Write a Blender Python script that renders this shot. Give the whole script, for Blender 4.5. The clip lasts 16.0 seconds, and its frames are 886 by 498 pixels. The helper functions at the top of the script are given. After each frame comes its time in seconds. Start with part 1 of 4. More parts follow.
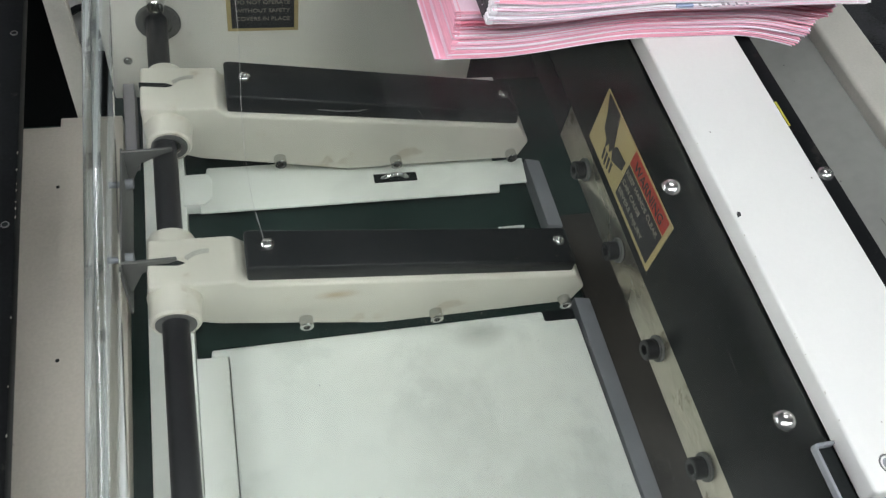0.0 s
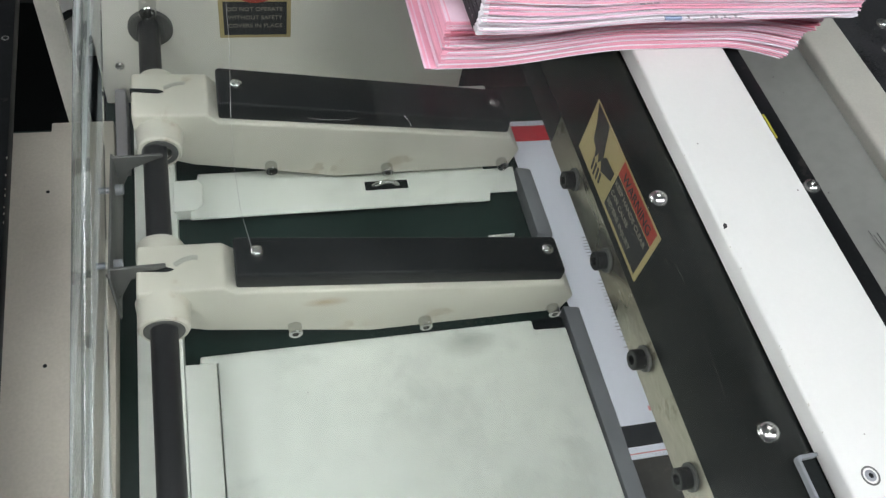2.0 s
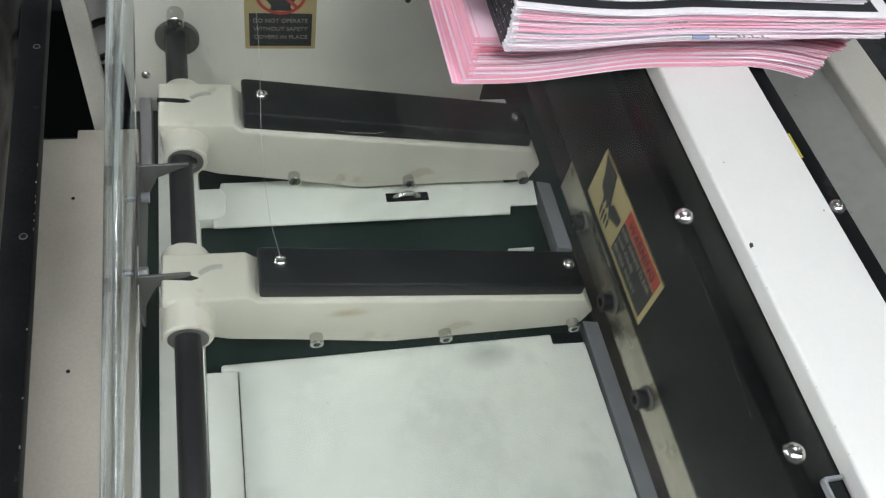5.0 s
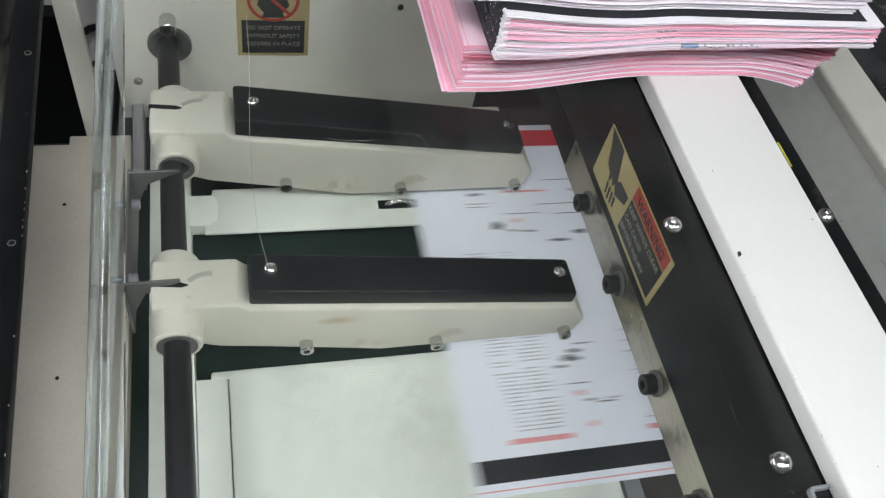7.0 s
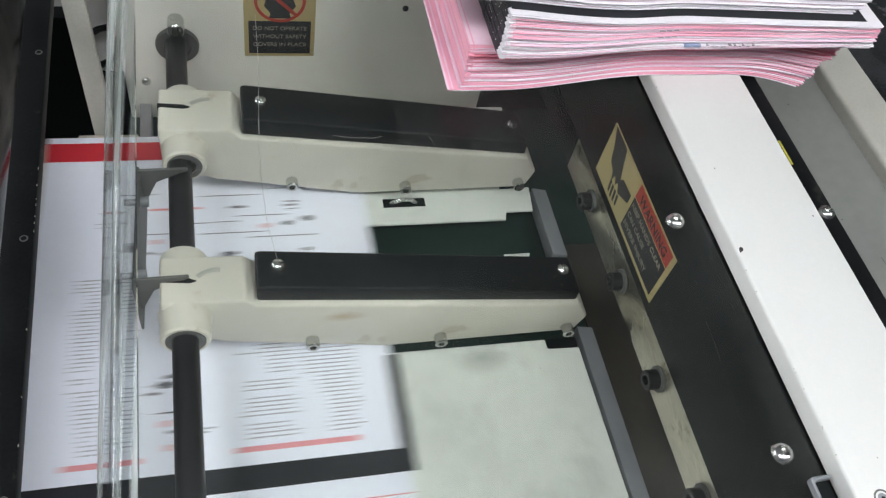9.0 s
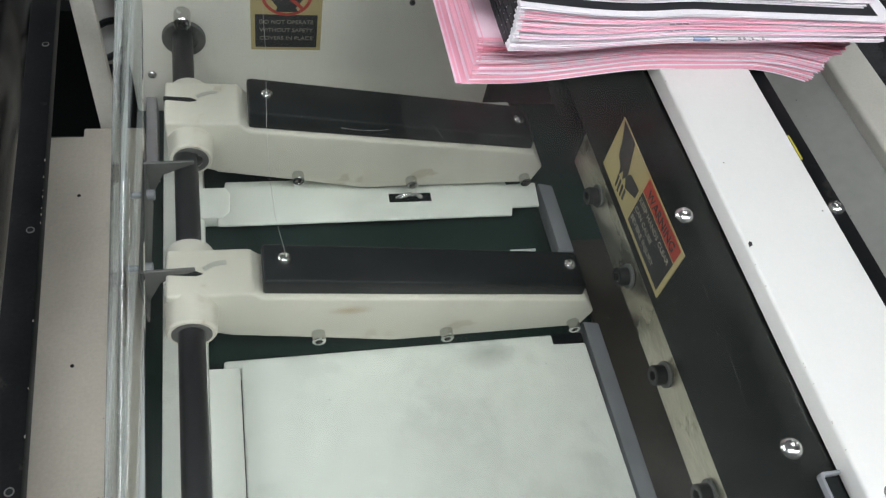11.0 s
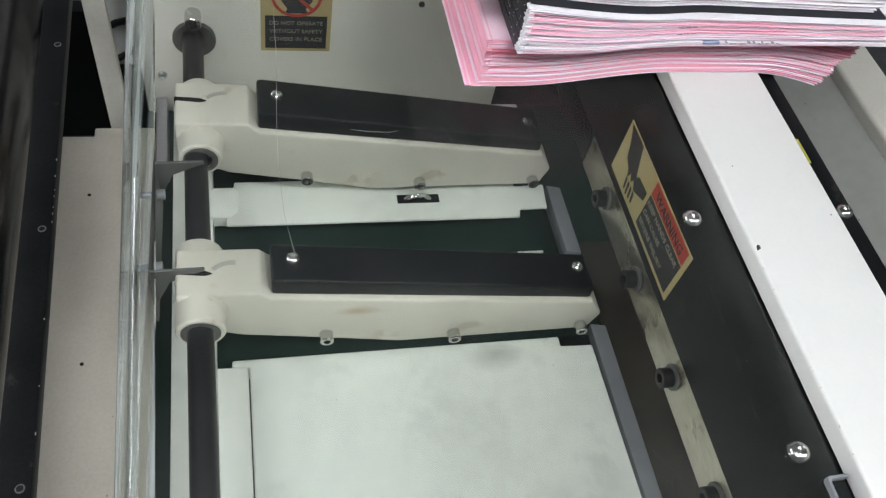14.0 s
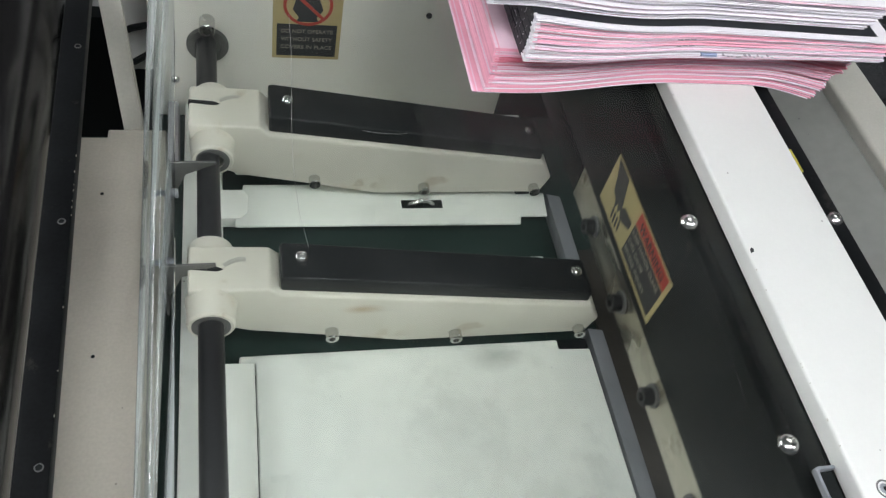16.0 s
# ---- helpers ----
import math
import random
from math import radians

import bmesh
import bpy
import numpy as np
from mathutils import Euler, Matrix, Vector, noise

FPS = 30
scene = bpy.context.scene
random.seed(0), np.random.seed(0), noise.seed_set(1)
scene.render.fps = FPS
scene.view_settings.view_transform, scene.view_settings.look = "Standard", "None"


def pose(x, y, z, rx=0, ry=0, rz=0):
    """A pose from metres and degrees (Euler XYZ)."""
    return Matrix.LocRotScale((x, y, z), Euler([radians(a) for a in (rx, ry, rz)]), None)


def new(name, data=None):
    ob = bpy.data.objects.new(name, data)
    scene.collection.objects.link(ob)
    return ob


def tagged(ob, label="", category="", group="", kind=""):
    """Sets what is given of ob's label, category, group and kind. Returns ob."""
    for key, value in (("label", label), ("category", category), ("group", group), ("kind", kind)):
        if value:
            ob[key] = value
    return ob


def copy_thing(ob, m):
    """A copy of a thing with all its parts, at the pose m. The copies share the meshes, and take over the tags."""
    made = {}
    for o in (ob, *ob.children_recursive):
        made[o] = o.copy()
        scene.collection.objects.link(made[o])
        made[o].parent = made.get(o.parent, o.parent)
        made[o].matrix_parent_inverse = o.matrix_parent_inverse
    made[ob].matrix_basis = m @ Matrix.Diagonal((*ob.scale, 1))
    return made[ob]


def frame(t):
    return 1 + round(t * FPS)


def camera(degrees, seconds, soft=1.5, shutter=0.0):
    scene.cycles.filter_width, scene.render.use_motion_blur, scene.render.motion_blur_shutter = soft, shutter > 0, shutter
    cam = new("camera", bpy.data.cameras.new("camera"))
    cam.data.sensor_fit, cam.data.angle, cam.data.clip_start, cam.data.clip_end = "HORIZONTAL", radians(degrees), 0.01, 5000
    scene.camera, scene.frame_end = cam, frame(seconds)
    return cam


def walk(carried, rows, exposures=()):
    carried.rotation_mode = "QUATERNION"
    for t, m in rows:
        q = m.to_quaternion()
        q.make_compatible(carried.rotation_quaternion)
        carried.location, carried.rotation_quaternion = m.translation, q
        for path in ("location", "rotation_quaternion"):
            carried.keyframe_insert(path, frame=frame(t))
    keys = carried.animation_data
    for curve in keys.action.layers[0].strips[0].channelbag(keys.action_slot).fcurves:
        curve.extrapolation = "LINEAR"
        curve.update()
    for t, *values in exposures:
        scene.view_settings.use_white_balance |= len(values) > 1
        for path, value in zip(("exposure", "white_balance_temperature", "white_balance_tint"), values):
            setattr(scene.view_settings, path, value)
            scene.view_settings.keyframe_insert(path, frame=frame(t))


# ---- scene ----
cam = camera(57.2, 16.0, soft=1.25, shutter=0.85)
PATH = [
    (0.0, 0.0000, 0.0000, 0.5940, 35.589, -8.587, -12.326),
    (0.5, 0.0040, 0.0063, 0.5931, 35.433, -8.567, -12.324),
    (1.0, 0.0024, 0.0066, 0.5925, 35.304, -8.743, -12.102),
    (1.5, 0.0034, 0.0037, 0.5941, 35.426, -9.056, -12.027),
    (2.0, 0.0033, 0.0002, 0.5971, 35.954, -9.195, -12.199),
    (2.5, 0.0005, -0.0002, 0.6020, 36.324, -9.183, -12.262),
    (3.0, -0.0026, 0.0002, 0.6023, 36.613, -9.107, -11.977),
    (3.5, -0.0080, -0.0020, 0.5990, 36.532, -9.029, -11.436),
    (4.0, -0.0076, -0.0005, 0.5989, 36.346, -9.272, -11.016),
    (6.5, -0.0034, 0.0046, 0.5991, 36.760, -9.238, -10.999),
    (7.0, -0.0014, 0.0028, 0.6004, 36.865, -9.484, -10.964),
    (7.5, -0.0036, 0.0016, 0.6022, 37.132, -9.582, -11.420),
    (8.0, -0.0053, -0.0009, 0.6040, 37.443, -9.610, -11.585),
    (8.5, -0.0046, -0.0056, 0.6035, 37.399, -9.655, -11.288),
    (9.0, -0.0063, -0.0049, 0.6028, 37.110, -9.463, -10.848),
    (11.5, -0.0088, -0.0058, 0.5988, 36.818, -9.413, -10.479),
    (12.0, -0.0064, -0.0021, 0.5990, 36.665, -9.314, -10.396),
    (12.5, -0.0057, -0.0012, 0.5980, 36.610, -9.260, -10.126),
    (13.0, -0.0064, -0.0029, 0.5977, 36.620, -9.338, -9.850),
    (13.5, -0.0068, -0.0024, 0.5996, 36.654, -9.311, -9.899),
    (14.0, -0.0103, -0.0064, 0.6006, 36.891, -9.311, -9.928),
    (14.5, -0.0099, -0.0129, 0.6045, 37.208, -9.323, -9.999),
    (15.0, -0.0138, -0.0144, 0.6071, 37.497, -9.526, -9.764),
    (15.5, -0.0192, -0.0197, 0.6048, 37.726, -9.850, -9.504),
    (16.0, -0.0220, -0.0262, 0.6077, 37.964, -10.199, -9.304),
]
walk(cam, [(t, pose(x, y, z, a, b, c)) for t, x, y, z, a, b, c in PATH])

# ---- light: a closed workshop room lit by square ceiling panels ----
world = bpy.data.worlds.new("world")
scene.world = world
world.use_nodes = True
world.node_tree.nodes["Background"].inputs[0].default_value = (0.5, 0.55, 0.6, 1)
world.node_tree.nodes["Background"].inputs[1].default_value = 0.05
LAMP = 24.6
scene.view_settings.exposure = 0.0


# ---- materials ----
def mat(name, base, rough=0.5, metal=0.0, var=0.12, scale=30.0, fine=400.0, bump=0.05, spots=None, coat=0.0, emit=0.0,
        stretch=(1, 1, 1), spot_scale=60.0, spot_cut=0.68, rand=0.0, spec=0.5, stain=None, specks=None):
    m = bpy.data.materials.new(name)
    m.use_nodes = True
    nt = m.node_tree
    N, link = nt.nodes, nt.links.new
    b = N["Principled BSDF"]
    b.inputs["Roughness"].default_value = rough
    b.inputs["Metallic"].default_value = metal
    b.inputs["Coat Weight"].default_value = coat
    b.inputs["Specular IOR Level"].default_value = spec
    tc = N.new("ShaderNodeTexCoord")
    mp = N.new("ShaderNodeMapping")
    mp.inputs["Scale"].default_value = stretch
    link(tc.outputs["Object"], mp.inputs["Vector"])
    n1 = N.new("ShaderNodeTexNoise")
    n1.inputs["Scale"].default_value = scale
    n1.inputs["Detail"].default_value = 5
    n2 = N.new("ShaderNodeTexNoise")
    n2.inputs["Scale"].default_value = fine
    n2.inputs["Detail"].default_value = 3
    for n in (n1, n2):
        link(mp.outputs["Vector"], n.inputs["Vector"])
    add = N.new("ShaderNodeMath")
    add.operation = "ADD"
    half = N.new("ShaderNodeMath")
    half.operation = "MULTIPLY"
    half.inputs[1].default_value = 0.5
    link(n2.outputs["Fac"], half.inputs[0])
    link(n1.outputs["Fac"], add.inputs[0])
    link(half.outputs[0], add.inputs[1])
    ramp = N.new("ShaderNodeMapRange")
    ramp.inputs["From Min"].default_value = 0.45
    ramp.inputs["From Max"].default_value = 1.05
    ramp.inputs["To Min"].default_value = 1.0 - var
    ramp.inputs["To Max"].default_value = 1.0 + var
    link(add.outputs[0], ramp.inputs["Value"])
    mul = N.new("ShaderNodeVectorMath")
    mul.operation = "SCALE"
    mul.inputs[0].default_value = base
    link(ramp.outputs[0], mul.inputs["Scale"])
    colour = mul.outputs[0]
    if spots:
        n3 = N.new("ShaderNodeTexNoise")
        n3.inputs["Scale"].default_value = spot_scale
        n3.inputs["Detail"].default_value = 6
        n3.inputs["Roughness"].default_value = 0.7
        link(tc.outputs["Object"], n3.inputs["Vector"])
        mr = N.new("ShaderNodeMapRange")
        mr.inputs["From Min"].default_value = spot_cut
        mr.inputs["From Max"].default_value = spot_cut + 0.07
        link(n3.outputs["Fac"], mr.inputs["Value"])
        mix = N.new("ShaderNodeMix")
        mix.data_type = "RGBA"
        link(mr.outputs[0], mix.inputs["Factor"])
        link(colour, mix.inputs["A"])
        mix.inputs["B"].default_value = (*spots, 1)
        colour = mix.outputs["Result"]
    if stain:
        d = N.new("ShaderNodeVectorMath")
        d.operation = "DISTANCE"
        sq = N.new("ShaderNodeVectorMath")
        sq.operation = "MULTIPLY"
        sq.inputs[1].default_value = stain[3]
        link(tc.outputs["Object"], sq.inputs[0])
        link(sq.outputs[0], d.inputs[0])
        d.inputs[1].default_value = [u * v for u, v in zip(stain[0], stain[3])]
        wob = N.new("ShaderNodeMath")
        wob.operation = "MULTIPLY_ADD"
        link(n1.outputs["Fac"], wob.inputs[0])
        wob.inputs[1].default_value = stain[1] * 1.2
        link(d.outputs["Value"], wob.inputs[2])
        ms = N.new("ShaderNodeMapRange")
        ms.inputs["From Min"].default_value = stain[1] * 1.45
        ms.inputs["From Max"].default_value = stain[1] * 0.6
        ms.inputs["To Max"].default_value = 0.7
        link(wob.outputs[0], ms.inputs["Value"])
        mx = N.new("ShaderNodeMix")
        mx.data_type = "RGBA"
        link(ms.outputs[0], mx.inputs["Factor"])
        link(colour, mx.inputs["A"])
        mx.inputs["B"].default_value = (*stain[2], 1)
        colour = mx.outputs["Result"]
    if specks:
        vo = N.new("ShaderNodeTexVoronoi")
        vo.inputs["Scale"].default_value = 95
        link(tc.outputs["Object"], vo.inputs["Vector"])
        near = N.new("ShaderNodeMapRange")
        near.inputs["From Min"].default_value = 0.075
        near.inputs["From Max"].default_value = 0.04
        link(vo.outputs["Distance"], near.inputs["Value"])
        rare = N.new("ShaderNodeSeparateColor")
        link(vo.outputs["Color"], rare.inputs[0])
        few = N.new("ShaderNodeMath")
        few.operation = "GREATER_THAN"
        few.inputs[1].default_value = 0.89
        link(rare.outputs[0], few.inputs[0])
        both = N.new("ShaderNodeMath")
        both.operation = "MULTIPLY"
        link(near.outputs[0], both.inputs[0])
        link(few.outputs[0], both.inputs[1])
        mk = N.new("ShaderNodeMix")
        mk.data_type = "RGBA"
        link(both.outputs[0], mk.inputs["Factor"])
        link(colour, mk.inputs["A"])
        mk.inputs["B"].default_value = (*specks, 1)
        colour = mk.outputs["Result"]
    if rand:
        oi = N.new("ShaderNodeObjectInfo")
        rr = N.new("ShaderNodeMapRange")
        rr.inputs["To Min"].default_value = 1 - rand
        rr.inputs["To Max"].default_value = 1 + rand
        link(oi.outputs["Random"], rr.inputs["Value"])
        sc = N.new("ShaderNodeVectorMath")
        sc.operation = "SCALE"
        link(colour, sc.inputs[0])
        link(rr.outputs[0], sc.inputs["Scale"])
        colour = sc.outputs[0]
    link(colour, b.inputs["Base Color"])
    rv = N.new("ShaderNodeMapRange")
    rv.inputs["To Min"].default_value = max(0.03, rough - 0.1)
    rv.inputs["To Max"].default_value = min(1, rough + 0.1)
    link(n1.outputs["Fac"], rv.inputs["Value"])
    link(rv.outputs[0], b.inputs["Roughness"])
    if bump:
        bp = N.new("ShaderNodeBump")
        bp.inputs["Strength"].default_value = bump
        bp.inputs["Distance"].default_value = 0.001
        link(n2.outputs["Fac"], bp.inputs["Height"])
        link(bp.outputs[0], b.inputs["Normal"])
    if emit:
        b.inputs["Emission Color"].default_value = (0.94, 0.965, 1.0, 1)
        b.inputs["Emission Strength"].default_value = emit
    return m


def acrylic(name, tint=(0.960, 0.970, 0.956, 1), haze=(0.0, 0.014), streak=(1, 1, 1), scale=9, dusty=0.0, cut0=0.35, cut1=0.8):
    """Clear sheet: straight-through view, mirror gloss by Fresnel, a little dust and fine scratches. The haze also
    draws the light streaks of the bend.
    """
    m = bpy.data.materials.new(name)
    m.use_nodes = True
    nt = m.node_tree
    N, link = nt.nodes, nt.links.new
    N.remove(N["Principled BSDF"])
    out = N["Material Output"]
    clear = N.new("ShaderNodeBsdfTransparent")
    clear.inputs[0].default_value = tint
    gloss = N.new("ShaderNodeBsdfGlossy")
    gloss.inputs["Roughness"].default_value = 0.05
    gloss.inputs["Color"].default_value = (0.9, 0.9, 0.9, 1)
    lw = N.new("ShaderNodeLayerWeight")
    lw.inputs["Blend"].default_value = 0.5
    p5 = N.new("ShaderNodeMath")
    p5.operation = "POWER"
    p5.inputs[1].default_value = 5
    link(lw.outputs["Facing"], p5.inputs[0])
    fres = N.new("ShaderNodeMath")
    fres.operation = "MULTIPLY_ADD"
    fres.inputs[1].default_value = 0.96
    fres.inputs[2].default_value = 0.02
    link(p5.outputs[0], fres.inputs[0])
    m1 = N.new("ShaderNodeMixShader")
    link(fres.outputs[0], m1.inputs[0])
    link(clear.outputs[0], m1.inputs[1])
    link(gloss.outputs[0], m1.inputs[2])
    tc = N.new("ShaderNodeTexCoord")
    vor = N.new("ShaderNodeTexVoronoi")
    vor.inputs["Scale"].default_value = 650
    link(tc.outputs["Object"], vor.inputs["Vector"])
    cut = N.new("ShaderNodeMapRange")
    cut.inputs["From Min"].default_value = 0.27
    cut.inputs["From Max"].default_value = 0.08
    link(vor.outputs["Distance"], cut.inputs["Value"])
    patch = N.new("ShaderNodeTexNoise")
    patch.inputs["Scale"].default_value = 130
    patch.inputs["Detail"].default_value = 4
    link(tc.outputs["Object"], patch.inputs["Vector"])
    pc = N.new("ShaderNodeMapRange")
    pc.inputs["From Min"].default_value = 0.50
    pc.inputs["From Max"].default_value = 0.68
    link(patch.outputs["Fac"], pc.inputs["Value"])
    mm = N.new("ShaderNodeMath")
    mm.operation = "MULTIPLY"
    sep = N.new("ShaderNodeSeparateXYZ")
    link(tc.outputs["Object"], sep.inputs[0])
    over = N.new("ShaderNodeMath")
    over.operation = "GREATER_THAN"
    over.inputs[1].default_value = 0.2335
    link(sep.outputs["Z"], over.inputs[0])
    upper = N.new("ShaderNodeMath")
    upper.operation = "MULTIPLY"
    link(over.outputs[0], upper.inputs[0])
    link(cut.outputs[0], upper.inputs[1])
    link(upper.outputs[0], mm.inputs[0])
    link(pc.outputs[0], mm.inputs[1])
    smear_glint = N.new("ShaderNodeTexNoise")
    smear_glint.inputs["Scale"].default_value = scale
    smear_glint.inputs["Detail"].default_value = 5
    mp = N.new("ShaderNodeMapping")
    mp.inputs["Scale"].default_value = streak
    link(tc.outputs["Object"], mp.inputs["Vector"])
    link(mp.outputs["Vector"], smear_glint.inputs["Vector"])
    sm = N.new("ShaderNodeMapRange")
    sm.inputs["From Min"].default_value = cut0
    sm.inputs["From Max"].default_value = cut1
    sm.inputs["To Min"].default_value = haze[0]
    sm.inputs["To Max"].default_value = haze[1]
    link(smear_glint.outputs["Fac"], sm.inputs["Value"])
    s2 = N.new("ShaderNodeMath")
    s2.operation = "MULTIPLY_ADD"
    link(mm.outputs[0], s2.inputs[0])
    s2.inputs[1].default_value = dusty
    link(sm.outputs[0], s2.inputs[2])
    # diffuse share: dust and smears on the sheet, painted light streaks on the bend
    dust = N.new("ShaderNodeBsdfDiffuse")
    dust.inputs[0].default_value = (0.70, 0.75, 0.73, 1)
    m2 = N.new("ShaderNodeMixShader")
    link(s2.outputs[0], m2.inputs[0])
    link(m1.outputs[0], m2.inputs[1])
    link(dust.outputs[0], m2.inputs[2])
    link(m2.outputs[0], out.inputs[0])
    return m


M_ROOM = mat("room_paint", (0.18, 0.19, 0.195), 0.8, var=0.06, scale=3, bump=0.1)
M_FLOOR = mat("concrete", (0.25, 0.25, 0.24), 0.7, var=0.25, scale=4, bump=0.3)
M_TUBE = mat("tube_glow", (1, 1, 1), 0.5, var=0.0, bump=0, emit=LAMP)
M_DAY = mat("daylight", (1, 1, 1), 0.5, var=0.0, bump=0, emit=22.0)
M_WHITE = mat("white_paint", (0.64, 0.64, 0.617), 0.42, specks=(0.15, 0.14, 0.12), var=0.03, scale=12, bump=0.03, spots=(0.45, 0.45, 0.43), spot_scale=160, spot_cut=0.72)
M_CREAM = mat("cream_paint", (0.67, 0.648, 0.565), 0.45, specks=(0.2, 0.16, 0.1), var=0.11, scale=18, bump=0.05, spots=(0.55, 0.50, 0.40), spot_scale=20, spot_cut=0.57)
M_ARM = mat("arm_paint", (0.65, 0.628, 0.545), 0.45, specks=(0.2, 0.16, 0.1), var=0.11, scale=18, bump=0.05, spots=(0.55, 0.50, 0.40), spot_scale=20, spot_cut=0.57, stain=((0.068, 0.0, 0.063), 0.011, (0.42, 0.29, 0.15), (0.5, 1, 1.3)))
M_FEED = mat("feed_paint", (0.53, 0.492, 0.425), 0.5, specks=(0.1, 0.1, 0.09), var=0.14, scale=9, bump=0.04, spots=(0.40, 0.38, 0.33), spot_scale=30, spot_cut=0.72)
M_SLOT = mat("slot_brown", (0.036, 0.032, 0.027), 0.5, var=0.7, scale=14, bump=0.08)
M_WALL = mat("frame_paint", (0.85, 0.832, 0.765), 0.5, var=0.13, scale=9, bump=0.05, spots=(0.52, 0.50, 0.44), spot_scale=10, spot_cut=0.65)
M_TABLE = mat("table_paint", (0.745, 0.77, 0.72), 0.38, var=0.11, scale=7, fine=60, bump=0.02, stain=((0.190, 0.312, 0.0), 0.030, (0.26, 0.28, 0.25), (0.8, 1.4, 1)), spots=(0.66, 0.685, 0.64), spot_scale=9, spot_cut=0.52, specks=(0.10, 0.10, 0.09))
M_BLACKP = mat("black_paint", (0.0062, 0.0068, 0.0074), 0.5, spec=0.14, var=0.5, scale=25, bump=0, spots=(0.024, 0.023, 0.021), spot_scale=40, spot_cut=0.60)
M_BLACKPL = mat("black_plastic", (0.010, 0.011, 0.012), 0.42, spec=0.2, var=0.3, scale=20, bump=0, spots=(0.035, 0.035, 0.035), spot_scale=70, spot_cut=0.64)
# near-black base: the shade inside openings is put in as colour
M_DARK = mat("interior_shade", (0.008, 0.010, 0.010), 0.7, spec=0.2, var=0.4, scale=12, bump=0.1)
M_GREEN = mat("dark_green_bed", (0.012, 0.026, 0.022), 0.5, spec=0.3, var=0.4, scale=18, bump=0.1, spots=(0.05, 0.07, 0.06), spot_scale=60, spot_cut=0.66)
M_RUBBER = mat("shaft_black", (0.02, 0.02, 0.022), 0.36, var=0.3, scale=30, bump=0.06)
M_STEEL = mat("steel", (0.62, 0.62, 0.60), 0.26, 1.0, var=0.08, scale=60, bump=0.03)
M_BLADE = mat("brushed_steel", (0.44, 0.41, 0.34), 0.30, 0.85, var=0.38, scale=16, bump=0.02, stretch=(1, 0.35, 1), spots=(0.2, 0.17, 0.12), spot_scale=22, spot_cut=0.6)
M_ZINC = mat("zinc_screw", (0.60, 0.60, 0.58), 0.24, 1.0, var=0.06, scale=80, bump=0.02)
M_OXIDE = mat("black_oxide", (0.018, 0.018, 0.019), 0.4, 0.3, var=0.2, scale=80, bump=0.03)
M_GREYST = mat("grey_steel", (0.25, 0.26, 0.28), 0.42, 0.25, var=0.15, scale=30, bump=0.04)
M_BRKT = mat("grey_bracket", (0.13, 0.13, 0.125), 0.5, 0.3, var=0.2, scale=30, bump=0.06)
M_GPANEL = mat("grey_panel", (0.215, 0.218, 0.203), 0.5, var=0.12, scale=6, fine=90, bump=0.02, spots=(0.17, 0.17, 0.158), spot_scale=11, spot_cut=0.62, specks=(0.06, 0.06, 0.055))
M_POST = mat("post_paint", (0.45, 0.44, 0.39), 0.5, var=0.1, scale=20, bump=0.05, spots=(0.2, 0.19, 0.16), spot_scale=30, spot_cut=0.68)
M_SMOKE = mat("smoked_cover", (0.035, 0.036, 0.038), 0.16, var=0.5, scale=22, bump=0.02, spots=(0.10, 0.10, 0.10), spot_scale=18, spot_cut=0.60)
M_LIP = mat("zinc_lip", (0.36, 0.345, 0.365), 0.45, 0.2, var=0.08, scale=20, bump=0.03)
M_ROLL = mat("dark_roller", (0.05, 0.048, 0.048), 0.22, 0.75, var=0.2, scale=8, bump=0.02, stretch=(1, 0.1, 1))
M_GOLD = mat("label_yellow", (0.47, 0.38, 0.18), 0.4, var=0.06, scale=40, bump=0.02)
M_LBLACK = mat("label_black", (0.02, 0.02, 0.022), 0.4, var=0.2, scale=40, bump=0.02)
M_LRED = mat("label_red", (0.42, 0.045, 0.025), 0.4, var=0.1, scale=40, bump=0.02)
M_LWHITE = mat("label_white", (0.24, 0.225, 0.185), 0.5, var=0.05, bump=0)
M_PAPER = mat("paper", (0.84, 0.86, 0.955), 0.6, var=0.02, scale=20, bump=0.02)
M_INK = mat("print_grey", (0.38, 0.38, 0.41), 0.6, var=0.2, scale=90, bump=0)
M_INKG = mat("print_dark", (0.15, 0.15, 0.175), 0.6, var=0.3, scale=70, bump=0)
M_INKB = mat("print_black", (0.02, 0.022, 0.026), 0.5, var=0.2, scale=40, bump=0)
M_INKR = mat("print_red", (0.62, 0.03, 0.045), 0.5, var=0.08, scale=40, bump=0)
M_INKP = mat("print_pink", (0.78, 0.33, 0.36), 0.5, var=0.08, scale=40, bump=0)
M_INKF = mat("print_faint_pink", (0.78, 0.55, 0.60), 0.5, var=0.15, scale=60, bump=0)
M_PINK = mat("pink_paper", (0.86, 0.42, 0.53), 0.6, var=0.06, scale=25, bump=0.03, rand=0.06)
M_PALE = mat("pale_pink_paper", (0.85, 0.60, 0.70), 0.6, var=0.06, scale=25, bump=0.03, rand=0.06)
M_BWHITE = mat("booklet_white", (0.84, 0.805, 0.84), 0.5, var=0.04, scale=25, bump=0.03, rand=0.05)
M_BGREY = mat("booklet_grey", (0.40, 0.37, 0.41), 0.5, var=0.1, scale=25, bump=0.03, rand=0.15)
# deep pink leaves, darkened further for the shadow lines between pages
M_ROSE = mat("deep_pink_shaded_paper", (0.74, 0.24, 0.32), 0.6, var=0.06, scale=25, bump=0.03, rand=0.08)
M_BLUE = mat("print_blue", (0.32, 0.38, 0.55), 0.5, var=0.1, bump=0)
